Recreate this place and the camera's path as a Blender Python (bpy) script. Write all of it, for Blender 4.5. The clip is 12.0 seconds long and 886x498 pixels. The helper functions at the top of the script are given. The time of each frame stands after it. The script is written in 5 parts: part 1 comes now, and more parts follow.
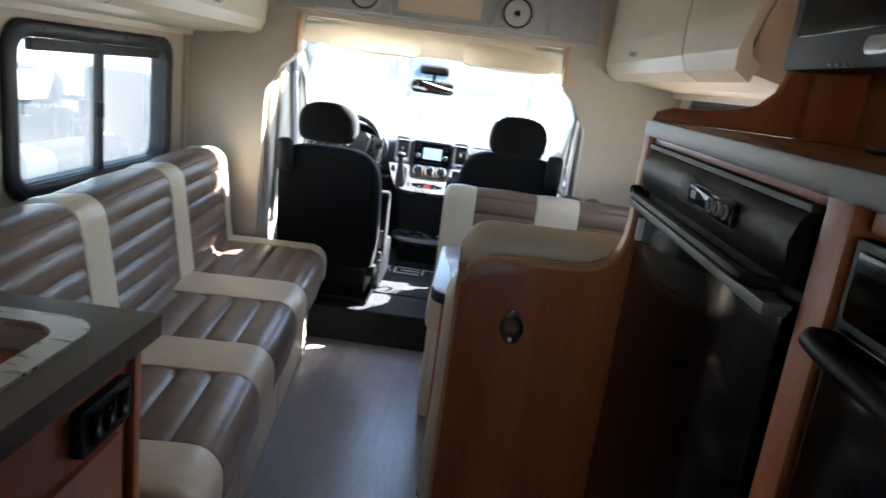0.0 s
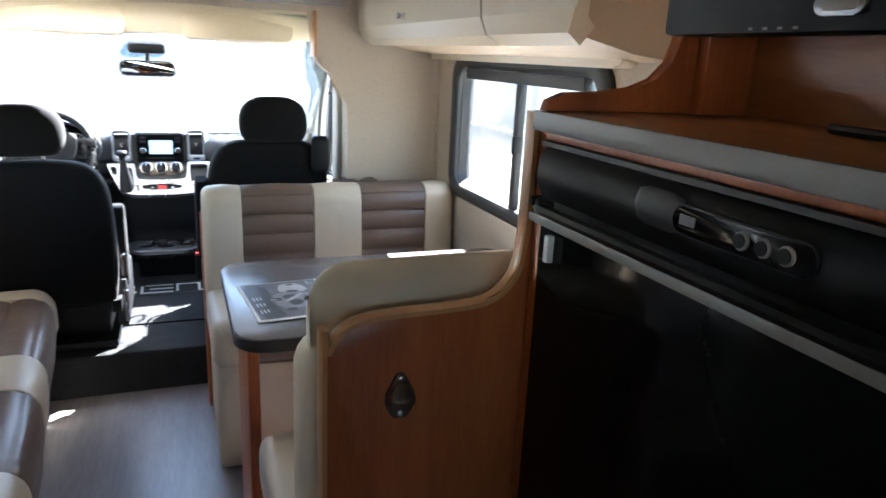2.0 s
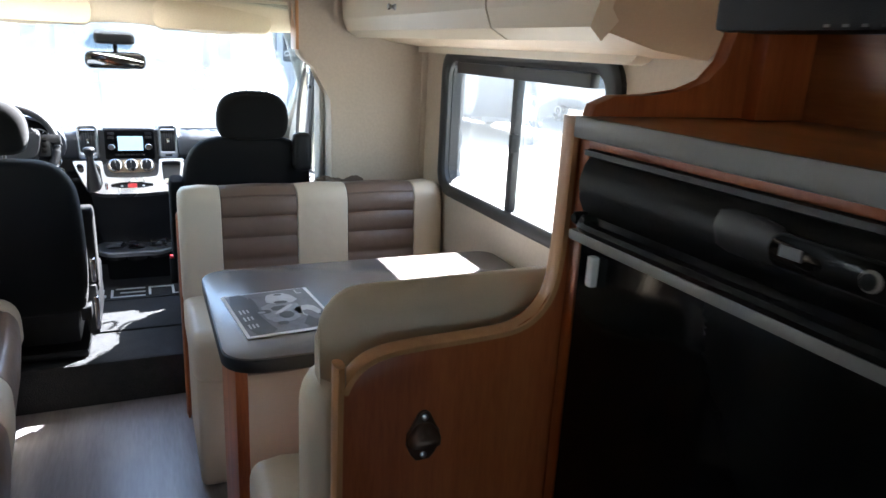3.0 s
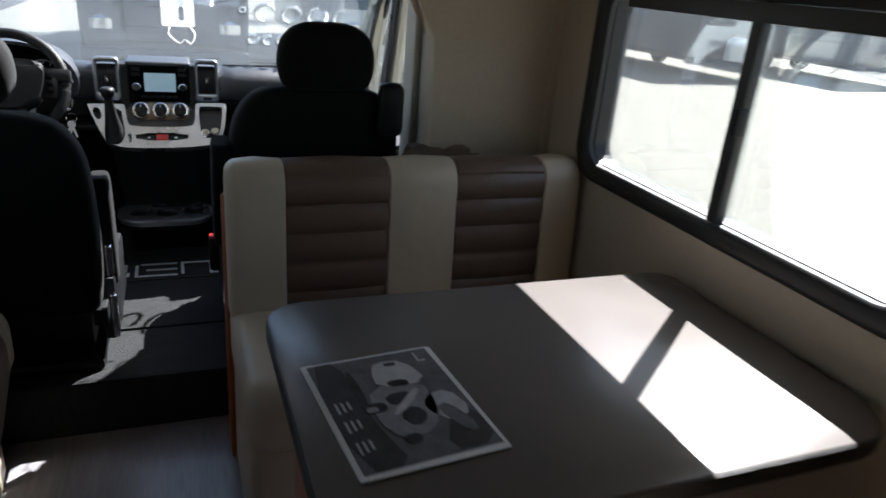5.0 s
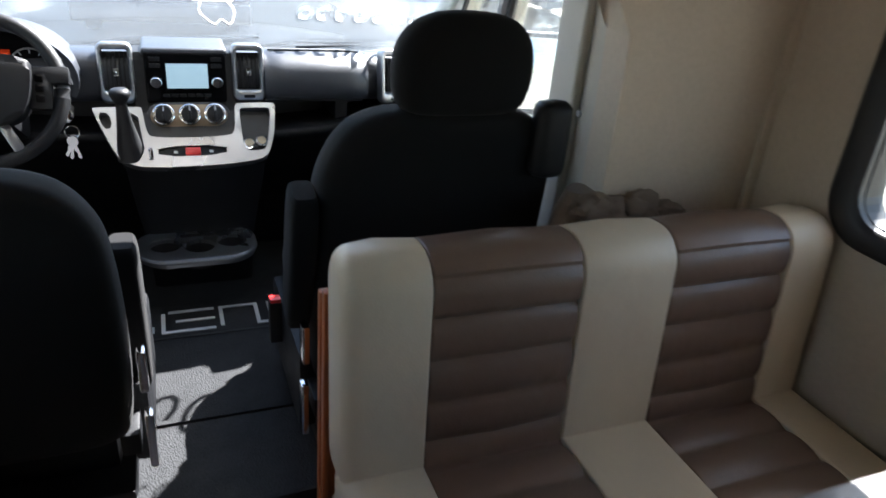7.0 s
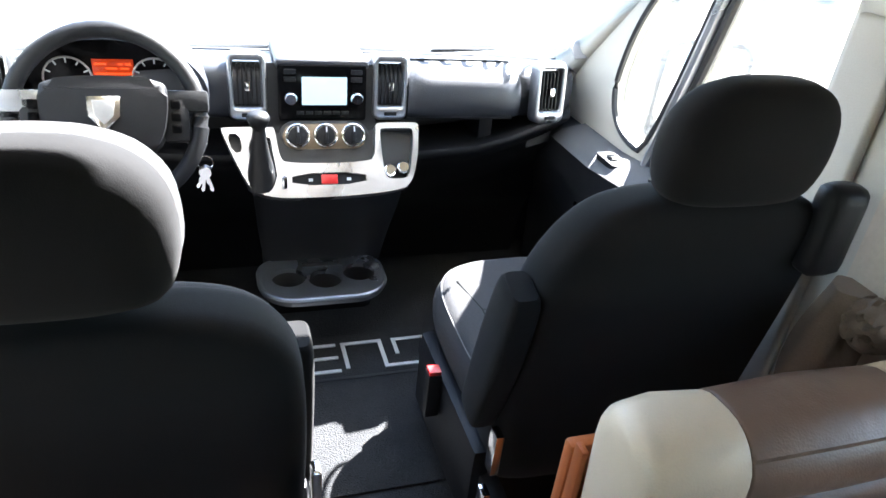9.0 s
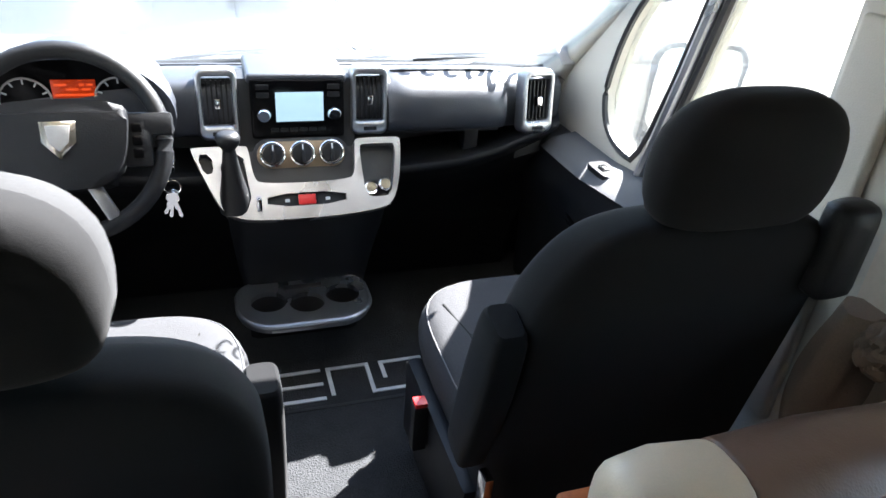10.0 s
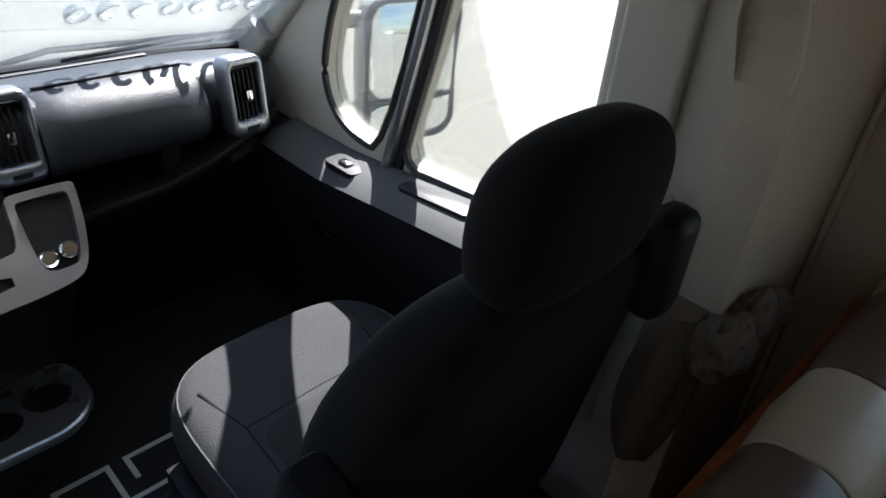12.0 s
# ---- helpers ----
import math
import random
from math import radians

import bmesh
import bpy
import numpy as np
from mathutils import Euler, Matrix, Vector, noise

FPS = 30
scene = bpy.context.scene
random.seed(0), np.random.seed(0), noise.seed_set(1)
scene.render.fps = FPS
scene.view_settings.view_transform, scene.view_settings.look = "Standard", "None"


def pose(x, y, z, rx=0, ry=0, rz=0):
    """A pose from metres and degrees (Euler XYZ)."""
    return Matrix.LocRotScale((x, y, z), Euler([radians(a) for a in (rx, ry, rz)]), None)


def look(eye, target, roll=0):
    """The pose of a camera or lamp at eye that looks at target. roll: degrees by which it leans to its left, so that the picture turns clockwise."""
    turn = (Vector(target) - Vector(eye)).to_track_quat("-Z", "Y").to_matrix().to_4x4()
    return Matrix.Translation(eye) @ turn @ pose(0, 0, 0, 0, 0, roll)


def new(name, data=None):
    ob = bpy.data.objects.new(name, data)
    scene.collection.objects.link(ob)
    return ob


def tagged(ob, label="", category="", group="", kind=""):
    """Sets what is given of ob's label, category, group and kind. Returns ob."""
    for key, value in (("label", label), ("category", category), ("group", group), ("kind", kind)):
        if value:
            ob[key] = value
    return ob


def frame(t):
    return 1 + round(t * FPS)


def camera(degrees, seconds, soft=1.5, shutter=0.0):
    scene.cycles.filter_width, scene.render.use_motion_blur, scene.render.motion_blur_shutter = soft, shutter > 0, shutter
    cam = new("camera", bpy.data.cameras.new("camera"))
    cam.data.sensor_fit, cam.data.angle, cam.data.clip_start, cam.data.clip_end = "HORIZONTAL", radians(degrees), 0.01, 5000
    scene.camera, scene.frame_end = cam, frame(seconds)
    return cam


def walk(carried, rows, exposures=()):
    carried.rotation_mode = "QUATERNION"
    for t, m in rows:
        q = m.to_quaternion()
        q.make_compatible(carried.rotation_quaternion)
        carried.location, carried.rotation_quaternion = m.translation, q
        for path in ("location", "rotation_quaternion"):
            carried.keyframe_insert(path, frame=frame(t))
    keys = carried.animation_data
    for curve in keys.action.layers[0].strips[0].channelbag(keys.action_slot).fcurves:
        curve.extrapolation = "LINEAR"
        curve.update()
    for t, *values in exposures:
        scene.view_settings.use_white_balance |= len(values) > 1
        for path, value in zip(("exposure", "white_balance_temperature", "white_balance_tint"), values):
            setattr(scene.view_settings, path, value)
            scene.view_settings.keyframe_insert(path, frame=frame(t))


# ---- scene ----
cam = camera(65.8, 12.0, shutter=0.4)
PATH = [
    (0, (0.35, 0.541, 1.331), (0.299, 2.48, 0.842), 7.5),
    (0.5, (0.332, 0.634, 1.319), (0.472, 2.561, 0.801), 5.8),
    (1, (0.323, 0.81, 1.348), (0.481, 2.72, 0.777), 2.3),
    (1.5, (0.286, 0.891, 1.359), (0.667, 2.779, 0.819), 2.2),
    (2, (0.186, 0.91, 1.364), (0.893, 2.703, 0.827), 2.7),
    (2.5, (0.153, 0.943, 1.369), (0.935, 2.702, 0.826), 2.7),
    (4.5, (0.195, 1.601, 1.355), (0.964, 3.319, 0.679), 5.1),
    (5, (0.156, 1.818, 1.328), (0.861, 3.537, 0.589), 5.1),
    (5.5, (0.172, 2.073, 1.324), (0.772, 3.8, 0.513), 5.0),
    (6, (0.078, 2.203, 1.332), (0.831, 3.803, 0.397), 6.3),
    (6.5, (0.0, 2.353, 1.337), (0.873, 3.869, 0.368), 7.5),
    (7, (0.051, 2.579, 1.33), (0.76, 4.234, 0.459), 5.3),
    (9, (-0.139, 2.992, 1.393), (0.454, 4.625, 0.403), 6.5),
    (9.5, (-0.145, 3.032, 1.389), (0.473, 4.685, 0.446), 6.4),
    (10, (-0.084, 3.071, 1.391), (0.516, 4.706, 0.407), 5.1),
    (10.5, (-0.024, 3.172, 1.378), (0.366, 4.816, 0.307), 2.9),
    (11, (-0.039, 3.294, 1.391), (0.512, 4.921, 0.366), 6.0),
    (11.5, (-0.005, 3.374, 1.424), (1.133, 4.655, 0.392), 8.6),
    (12, (0.02, 3.396, 1.413), (1.252, 4.535, 0.324), 5.6),
]
walk(cam, [(t, look(e, g, r)) for t, e, g, r in PATH],
     exposures=[(0.0, 4.4, 6100, 10), (2.5, 4.75, 6100, 10), (4.5, 2.5, 6400, 10), (5.5, 2.1, 6400, 10), (6.0, 1.9, 6400, 10), (6.5, 2.25, 6400, 10), (7.1, 3.55, 6400, 10), (9.0, 4.6, 6400, 10), (9.5, 4.15, 6400, 10), (10.5, 3.85, 6400, 10), (11.2, 3.15, 6400, 10), (12.0, 2.1, 6400, 10)])

# ---- light ----
SUN_DIR = Vector((0.76, 0.605, 1.0)).normalized()
world = bpy.data.worlds.new("sky")
scene.world = world
world.use_nodes = True
wn = world.node_tree
sky = wn.nodes.new("ShaderNodeTexSky")
sky.sky_type = "NISHITA"
sky.sun_disc = False
sky.sun_elevation = math.asin(SUN_DIR.z)
sky.sun_rotation = math.atan2(SUN_DIR.x, SUN_DIR.y)
wn.links.new(sky.outputs[0], wn.nodes["Background"].inputs[0])
wn.nodes["Background"].inputs[1].default_value = 0.068
sun = new("sun", bpy.data.lights.new("sun", "SUN"))
sun.data.energy = 5.0
sun.data.angle = radians(0.5)
sun.data.color = (1.0, 0.985, 0.975)
sun.matrix_world = look(SUN_DIR * 20, (0, 0, 0))


# weak fill lamp added at the unseen rear end; no known source there
rear_light = new("rear_fill_lamp", bpy.data.lights.new("rear_fill_lamp", "AREA"))
rear_light.data.shape, rear_light.data.size, rear_light.data.size_y, rear_light.data.energy = "RECTANGLE", 0.74, 0.30, 0.015
rear_light.data.color = (1.0, 0.97, 0.93)
rear_light.matrix_world = look((0.1, -0.985, 1.35), (0.1, 3.0, 1.0))


# ---- materials ----
def rgb(c):
    return (c[0], c[1], c[2], 1.0)


def mat(name, color, rough=0.5, metal=0.0, vary=0.12, scale=6.0, grain=0.06, grain_scale=180.0, bump=0.15, stretch=(1, 1, 1),
        coat=0.0, dist=0.002, rvar=0.12, sheen=0.0, spec=0.5):
    """A surface whose colour, gloss and relief vary at two scales."""
    m = bpy.data.materials.new(name)
    m.use_nodes = True
    n, l = m.node_tree.nodes, m.node_tree.links
    b = n["Principled BSDF"]
    tc = n.new("ShaderNodeTexCoord")
    mp = n.new("ShaderNodeMapping")
    mp.inputs["Scale"].default_value = stretch
    l.new(tc.outputs["Object"], mp.inputs[0])
    big, fine = n.new("ShaderNodeTexNoise"), n.new("ShaderNodeTexNoise")
    big.inputs["Scale"].default_value, big.inputs["Detail"].default_value = scale, 4
    fine.inputs["Scale"].default_value, fine.inputs["Detail"].default_value = grain_scale, 3
    l.new(mp.outputs[0], big.inputs[0]), l.new(mp.outputs[0], fine.inputs[0])
    add = n.new("ShaderNodeMath")
    add.operation = "MULTIPLY_ADD"
    add.inputs[1].default_value = 2 * vary
    l.new(big.outputs[0], add.inputs[0])
    add2 = n.new("ShaderNodeMath")
    add2.operation = "MULTIPLY_ADD"
    add2.inputs[1].default_value = 2 * grain
    add2.inputs[2].default_value = 1 - vary - grain
    l.new(fine.outputs[0], add2.inputs[0])
    l.new(add2.outputs[0], add.inputs[2])
    mul = n.new("ShaderNodeVectorMath")
    mul.operation = "SCALE"
    mul.inputs[0].default_value = color
    l.new(add.outputs[0], mul.inputs["Scale"])
    l.new(mul.outputs[0], b.inputs["Base Color"])
    rr = n.new("ShaderNodeMapRange")
    rr.inputs[3].default_value, rr.inputs[4].default_value = max(0.02, rough - rvar), min(1, rough + rvar)
    l.new(big.outputs[0], rr.inputs[0])
    l.new(rr.outputs[0], b.inputs["Roughness"])
    b.inputs["Metallic"].default_value = metal
    b.inputs["Coat Weight"].default_value = coat
    b.inputs["Sheen Weight"].default_value = sheen
    b.inputs["Specular IOR Level"].default_value = spec
    if bump:
        bp = n.new("ShaderNodeBump")
        bp.inputs["Strength"].default_value, bp.inputs["Distance"].default_value = bump, dist
        l.new(fine.outputs[0], bp.inputs["Height"])
        l.new(bp.outputs[0], b.inputs["Normal"])
    return m


def leather(name, color, rough=0.42):
    m = mat(name, color, rough, vary=0.08, scale=5, grain=0.05, grain_scale=420, bump=0)
    n, l = m.node_tree.nodes, m.node_tree.links
    b = n["Principled BSDF"]
    v, w = n.new("ShaderNodeTexVoronoi"), n.new("ShaderNodeTexNoise")
    v.inputs["Scale"].default_value, w.inputs["Scale"].default_value = 330, 14
    tc = n["Texture Coordinate"]
    l.new(tc.outputs["Object"], v.inputs[0]), l.new(tc.outputs["Object"], w.inputs[0])
    b1, b2 = n.new("ShaderNodeBump"), n.new("ShaderNodeBump")
    b1.inputs["Strength"].default_value, b1.inputs["Distance"].default_value = 0.25, 0.0008
    b2.inputs["Strength"].default_value, b2.inputs["Distance"].default_value = 0.5, 0.006
    l.new(v.outputs["Distance"], b1.inputs["Height"]), l.new(w.outputs[0], b2.inputs["Height"])
    l.new(b2.outputs[0], b1.inputs["Normal"]), l.new(b1.outputs[0], b.inputs["Normal"])
    return m


def wood(name, dark, light, axis="z", rough=0.38, scale=9.0):
    m = bpy.data.materials.new(name)
    m.use_nodes = True
    n, l = m.node_tree.nodes, m.node_tree.links
    b = n["Principled BSDF"]
    tc, mp = n.new("ShaderNodeTexCoord"), n.new("ShaderNodeMapping")
    mp.inputs["Scale"].default_value = tuple(0.12 if a == axis else 1.0 for a in "xyz")
    l.new(tc.outputs["Object"], mp.inputs[0])
    a, f = n.new("ShaderNodeTexNoise"), n.new("ShaderNodeTexNoise")
    a.inputs["Scale"].default_value, a.inputs["Detail"].default_value, a.inputs["Distortion"].default_value = scale, 6, 0.8
    f.inputs["Scale"].default_value, f.inputs["Detail"].default_value = scale * 24, 4
    l.new(mp.outputs[0], a.inputs[0]), l.new(mp.outputs[0], f.inputs[0])
    mx = n.new("ShaderNodeMath")
    mx.operation = "MULTIPLY_ADD"
    mx.inputs[1].default_value = 0.35
    l.new(f.outputs[0], mx.inputs[0]), l.new(a.outputs[0], mx.inputs[2])
    r = n.new("ShaderNodeValToRGB")
    r.color_ramp.elements[0].position, r.color_ramp.elements[0].color = 0.5, rgb(dark)
    r.color_ramp.elements[1].position, r.color_ramp.elements[1].color = 0.85, rgb(light)
    l.new(mx.outputs[0], r.inputs[0]), l.new(r.outputs[0], b.inputs["Base Color"])
    b.inputs["Roughness"].default_value = rough
    bp = n.new("ShaderNodeBump")
    bp.inputs["Strength"].default_value, bp.inputs["Distance"].default_value = 0.12, 0.0006
    l.new(f.outputs[0], bp.inputs["Height"]), l.new(bp.outputs[0], b.inputs["Normal"])
    return m


def glass(name, tint=(1, 1, 1), gloss=0.06, dust=0.0):
    m = bpy.data.materials.new(name)
    m.use_nodes = True
    n, l = m.node_tree.nodes, m.node_tree.links
    out = n["Material Output"]
    n.remove(n["Principled BSDF"])
    t, g, mix, fr, sc = (n.new("ShaderNode" + k) for k in ("BsdfTransparent", "BsdfGlossy", "MixShader", "Fresnel", "Math"))
    t.inputs[0].default_value = rgb(tint)
    g.inputs["Roughness"].default_value = 0.03
    fr.inputs[0].default_value = 1.45
    sc.operation = "MULTIPLY"
    sc.inputs[1].default_value = gloss * 10
    l.new(fr.outputs[0], sc.inputs[0]), l.new(sc.outputs[0], mix.inputs[0])
    l.new(t.outputs[0], mix.inputs[1]), l.new(g.outputs[0], mix.inputs[2]), l.new(mix.outputs[0], out.inputs[0])
    if dust:
        # a thin film of dust that scatters the light passing through
        tr, mx2 = n.new("ShaderNodeBsdfTranslucent"), n.new("ShaderNodeMixShader")
        tr.inputs[0].default_value = (0.8, 0.85, 0.9, 1)
        no, mr = n.new("ShaderNodeTexNoise"), n.new("ShaderNodeMapRange")
        no.inputs["Scale"].default_value, no.inputs["Detail"].default_value = 3.0, 5
        mr.inputs[3].default_value, mr.inputs[4].default_value = dust * 0.5, dust * 1.5
        l.new(no.outputs[0], mr.inputs[0]), l.new(mr.outputs[0], mx2.inputs[0])
        l.new(mix.outputs[0], mx2.inputs[1]), l.new(tr.outputs[0], mx2.inputs[2]), l.new(mx2.outputs[0], out.inputs[0])
    return m


def glow(name, color, strength):
    m = bpy.data.materials.new(name)
    m.use_nodes = True
    b = m.node_tree.nodes["Principled BSDF"]
    b.inputs["Base Color"].default_value = rgb([c * 0.3 for c in color])
    b.inputs["Emission Color"].default_value = rgb(color)
    b.inputs["Emission Strength"].default_value = strength
    b.inputs["Roughness"].default_value = 0.2
    return m


CREAM = leather("cream_leather", (0.57, 0.487, 0.37))
BROWN = leather("brown_leather", (0.15, 0.098, 0.072), 0.38)
WOOD = wood("cherry_wood", (0.28, 0.066, 0.016), (0.46, 0.132, 0.036), "z")
WOOD_H = wood("cherry_wood_flat", (0.25, 0.078, 0.022), (0.41, 0.15, 0.05), "y", 0.3)
WOOD_EDGE = wood("light_wood_edge", (0.45, 0.22, 0.09), (0.58, 0.31, 0.14), "z", 0.3)
WALL = mat("beige_wall_vinyl", (0.50, 0.43, 0.345), 0.7, vary=0.1, scale=3, grain=0.1, grain_scale=90, bump=0.3)
CREAM_PANEL = mat("cream_cabinet_laminate", (0.63, 0.56, 0.44), 0.35, vary=0.05, scale=2, grain=0.02, bump=0.05)
TAN_PANEL = mat("tan_padded_vinyl", (0.52, 0.41, 0.29), 0.6, vary=0.1, scale=5, bump=0.3)
CEIL = mat("white_ceiling_vinyl", (0.72, 0.68, 0.60), 0.7, vary=0.05, scale=3, bump=0.2)
FLOOR = wood("grey_vinyl_plank", (0.20, 0.19, 0.205), (0.34, 0.325, 0.35), "y", 0.30, 4)
CARPET = mat("black_carpet", (0.031, 0.032, 0.034), 0.95, vary=0.35, scale=20, grain=0.5, grain_scale=260, bump=1.0, dist=0.006, spec=0.15)
FABRIC = mat("black_seat_fabric", (0.0065, 0.0065, 0.007), 0.9, vary=0.2, scale=9, grain=0.35, grain_scale=700, bump=0.25, dist=0.001, sheen=0.03, spec=0.15)
CHARCOAL = mat("charcoal_seat_fabric", (0.024, 0.0245, 0.026), 0.9, vary=0.15, scale=9, grain=0.35, grain_scale=520, bump=0.5, dist=0.001, sheen=0.05, spec=0.2)
GREY_FABRIC = mat("grey_seat_fabric", (0.031, 0.0315, 0.034), 0.85, vary=0.15, scale=9, grain=0.4, grain_scale=420, bump=0.6, spec=0.25)
PLASTIC = mat("black_grained_plastic", (0.007, 0.0075, 0.009), 0.5, vary=0.15, scale=7, grain=0.2, grain_scale=500, bump=0.3, spec=0.25)
DASH = mat("charcoal_dashboard_plastic", (0.019, 0.022, 0.029), 0.42, vary=0.15, scale=6, grain=0.25, grain_scale=420, bump=0.45, dist=0.0015)
GLOSS_BLACK = mat("glossy_black_panel", (0.003, 0.003, 0.0033), 0.10, vary=0.2, scale=4, grain=0.05, bump=0.02, rvar=0.05, spec=0.07)
APPLIANCE = mat("black_appliance_plastic", (0.006, 0.006, 0.0065), 0.42, vary=0.15, scale=5, grain=0.15, grain_scale=400, bump=0.12, spec=0.13)
RUBBER = mat("black_rubber_gasket", (0.012, 0.012, 0.013), 0.5, vary=0.2, bump=0.1)
SILVER = mat("silver_painted_trim", (0.36, 0.37, 0.39), 0.30, 0.9, vary=0.05, scale=6, grain=0.05, grain_scale=300, bump=0.05)
CHROME = mat("chrome", (0.75, 0.75, 0.76), 0.12, 1.0, vary=0.03, grain=0.02, bump=0.02, rvar=0.05)
STEEL = mat("brushed_steel", (0.55, 0.56, 0.58), 0.3, 1.0, vary=0.08, grain=0.15, grain_scale=200, stretch=(1, 12, 12), bump=0.08)
TANPLATE = mat("bronze_control_plate", (0.22, 0.16, 0.10), 0.4, 0.3, vary=0.08, bump=0.05)
TABLE = mat("dark_taupe_laminate", (0.155, 0.14, 0.134), 0.24, vary=0.1, scale=4, grain=0.1, grain_scale=300, bump=0.06, rvar=0.06)
COUNTER = mat("dark_brown_laminate", (0.085, 0.065, 0.055), 0.35, vary=0.15, scale=6, grain=0.15, grain_scale=240, bump=0.06)
GREY_EDGE = mat("grey_edge_banding", (0.17, 0.165, 0.16), 0.4, vary=0.08, bump=0.05)
PAPER = mat("white_paper", (0.78, 0.78, 0.78), 0.5, vary=0.03, bump=0.03)
PRINT_DARK = mat("dark_print", (0.05, 0.05, 0.058), 0.35, vary=0.75, scale=38, grain=0.2, bump=0)
PRINT_MID = mat("grey_print", (0.14, 0.14, 0.155), 0.35, vary=0.6, scale=45, grain=0.2, bump=0)
PRINT_LIGHT = mat("pale_print", (0.50, 0.50, 0.52), 0.35, vary=0.35, scale=40, bump=0)
PRINT_PALE = mat("soft_grey_print", (0.27, 0.27, 0.29), 0.35, vary=0.5, scale=60, grain=0.2, bump=0)
LETTER = mat("pale_grey_embroidery", (0.50, 0.52, 0.54), 0.8, vary=0.1, bump=0.4)
RED = mat("red_plastic", (0.55, 0.02, 0.02), 0.35, vary=0.05, bump=0.03)
CLOTH = mat("tan_cloth", (0.16, 0.122, 0.092), 0.9, vary=0.12, scale=12, grain=0.2, grain_scale=350, bump=0.5)
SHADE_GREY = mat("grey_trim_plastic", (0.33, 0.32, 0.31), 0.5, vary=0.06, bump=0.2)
PILLAR = mat("light_grey_pillar_trim", (0.44, 0.42, 0.37), 0.6, vary=0.05, grain=0.08, grain_scale=400, bump=0.25)
HEADLINER = mat("cream_headliner", (0.66, 0.58, 0.44), 0.85, vary=0.05, grain=0.1, bump=0.3)
WHITE = mat("white_gelcoat", (0.80, 0.80, 0.79), 0.3, vary=0.05, scale=1.5, bump=0.03)
GROUND = mat("pale_concrete", (0.25, 0.228, 0.19), 0.9, vary=0.2, scale=0.5, grain=0.15, grain_scale=40, bump=0.3, dist=0.01)
DARKBODY = mat("dark_grey_paint", (0.085, 0.10, 0.12), 0.35, vary=0.1, scale=1, bump=0.02)
BLUEGREY = mat("blue_grey_glass", (0.13, 0.18, 0.22), 0.12, vary=0.1, bump=0)
TYRE = mat("tyre_rubber", (0.02, 0.02, 0.02), 0.8, vary=0.2, bump=0.3)
NAVY = mat("dark_navy_paint", (0.022, 0.027, 0.036), 0.35, vary=0.2, scale=1, bump=0.02)
LEDGE = mat("grey_ledge_plastic", (0.075, 0.076, 0.08), 0.65, vary=0.08, grain=0.15, grain_scale=420, bump=0.3, spec=0.25)
CLEAR = glass("clear_glass", (0.93, 0.96, 0.95), 0.06, 0.012)
BRONZE = mat("worn_cast_bronze", (0.16, 0.105, 0.075), 0.42, 0.8, vary=0.3, scale=40, bump=0.2)
SCREEN_GLASS = glass("windscreen_glass", (0.90, 0.95, 0.97), 0.06, 0.015)
LCD = glow("pale_blue_display", (0.42, 0.62, 0.75), 0.075)
AMBER = glow("amber_display", (1.0, 0.10, 0.02), 0.05)
AMBER_DIM = glow("dim_amber_display", (1.0, 0.08, 0.01), 0.010)
MIRROR = mat("mirror_glass", (0.8, 0.85, 0.88), 0.03, 1.0, vary=0, grain=0, bump=0, rvar=0.01)


# ---- builders ----
def part(name, bm, material, parent=None, label="", smooth=True):
    """Links a bmesh as one mesh object, a part of parent if given."""
    bmesh.ops.recalc_face_normals(bm, faces=bm.faces)
    me = bpy.data.meshes.new(name)
    bm.to_mesh(me)
    bm.free()
    me.materials.append(material)
    if smooth:
        me.polygons.foreach_set("use_smooth", [True] * len(me.polygons))
        me.set_sharp_from_angle(angle=radians(38))
    ob = new(name, me)
    ob.parent = parent
    if label:
        ob["label"] = label
    return ob


def thing(name, label, category, at=(0, 0, 0), group="", kind="", rz=0.0, rx=0.0, ry=0.0):
    ob = new(name)
    ob.empty_display_size = 0.1
    ob.matrix_world = pose(*at, rx, ry, rz)
    return tagged(ob, label, category, group, kind)


def setting(name, bm, material, label, category="", smooth=True):
    return tagged(part(name, bm, material, None, "", smooth), label, category or name.split("_")[0], kind="structure")


def box(x0, x1, y0, y1, z0, z1, bevel=0.0, seg=2, bm=None, m=None):
    own = bmesh.new()
    bmesh.ops.create_cube(own, size=1)
    for v in own.verts:
        v.co = Vector(((x0 + x1) / 2 + v.co.x * (x1 - x0), (y0 + y1) / 2 + v.co.y * (y1 - y0), (z0 + z1) / 2 + v.co.z * (z1 - z0)))
    if bevel:
        bmesh.ops.bevel(own, geom=own.edges[:], offset=min(bevel, 0.49 * min(x1 - x0, y1 - y0, z1 - z0)), segments=seg, affect="EDGES", profile=0.6)
    if m is not None:
        own.transform(m)
    return join(bm, own)


def join(bm, own):
    if bm is None:
        return own
    me = bpy.data.meshes.new("tmp")
    own.to_mesh(me)
    own.free()
    bm.from_mesh(me)
    bpy.data.meshes.remove(me)
    return bm


def rr(w, h, r, n=6):
    """A rounded rectangle's outline round the origin; r: one radius, or four from the right top corner on, anticlockwise."""
    rs = (r,) * 4 if isinstance(r, (int, float)) else r
    pts = []
    for (sx, sy, a0), q in zip(((1, 1, 0), (-1, 1, 90), (-1, -1, 180), (1, -1, 270)), rs):
        q = max(q, 1e-4)
        for i in range(n + 1):
            a = radians(a0 + 90 * i / n)
            pts.append((sx * (w / 2 - q) + q * math.cos(a), sy * (h / 2 - q) + q * math.sin(a)))
    return pts


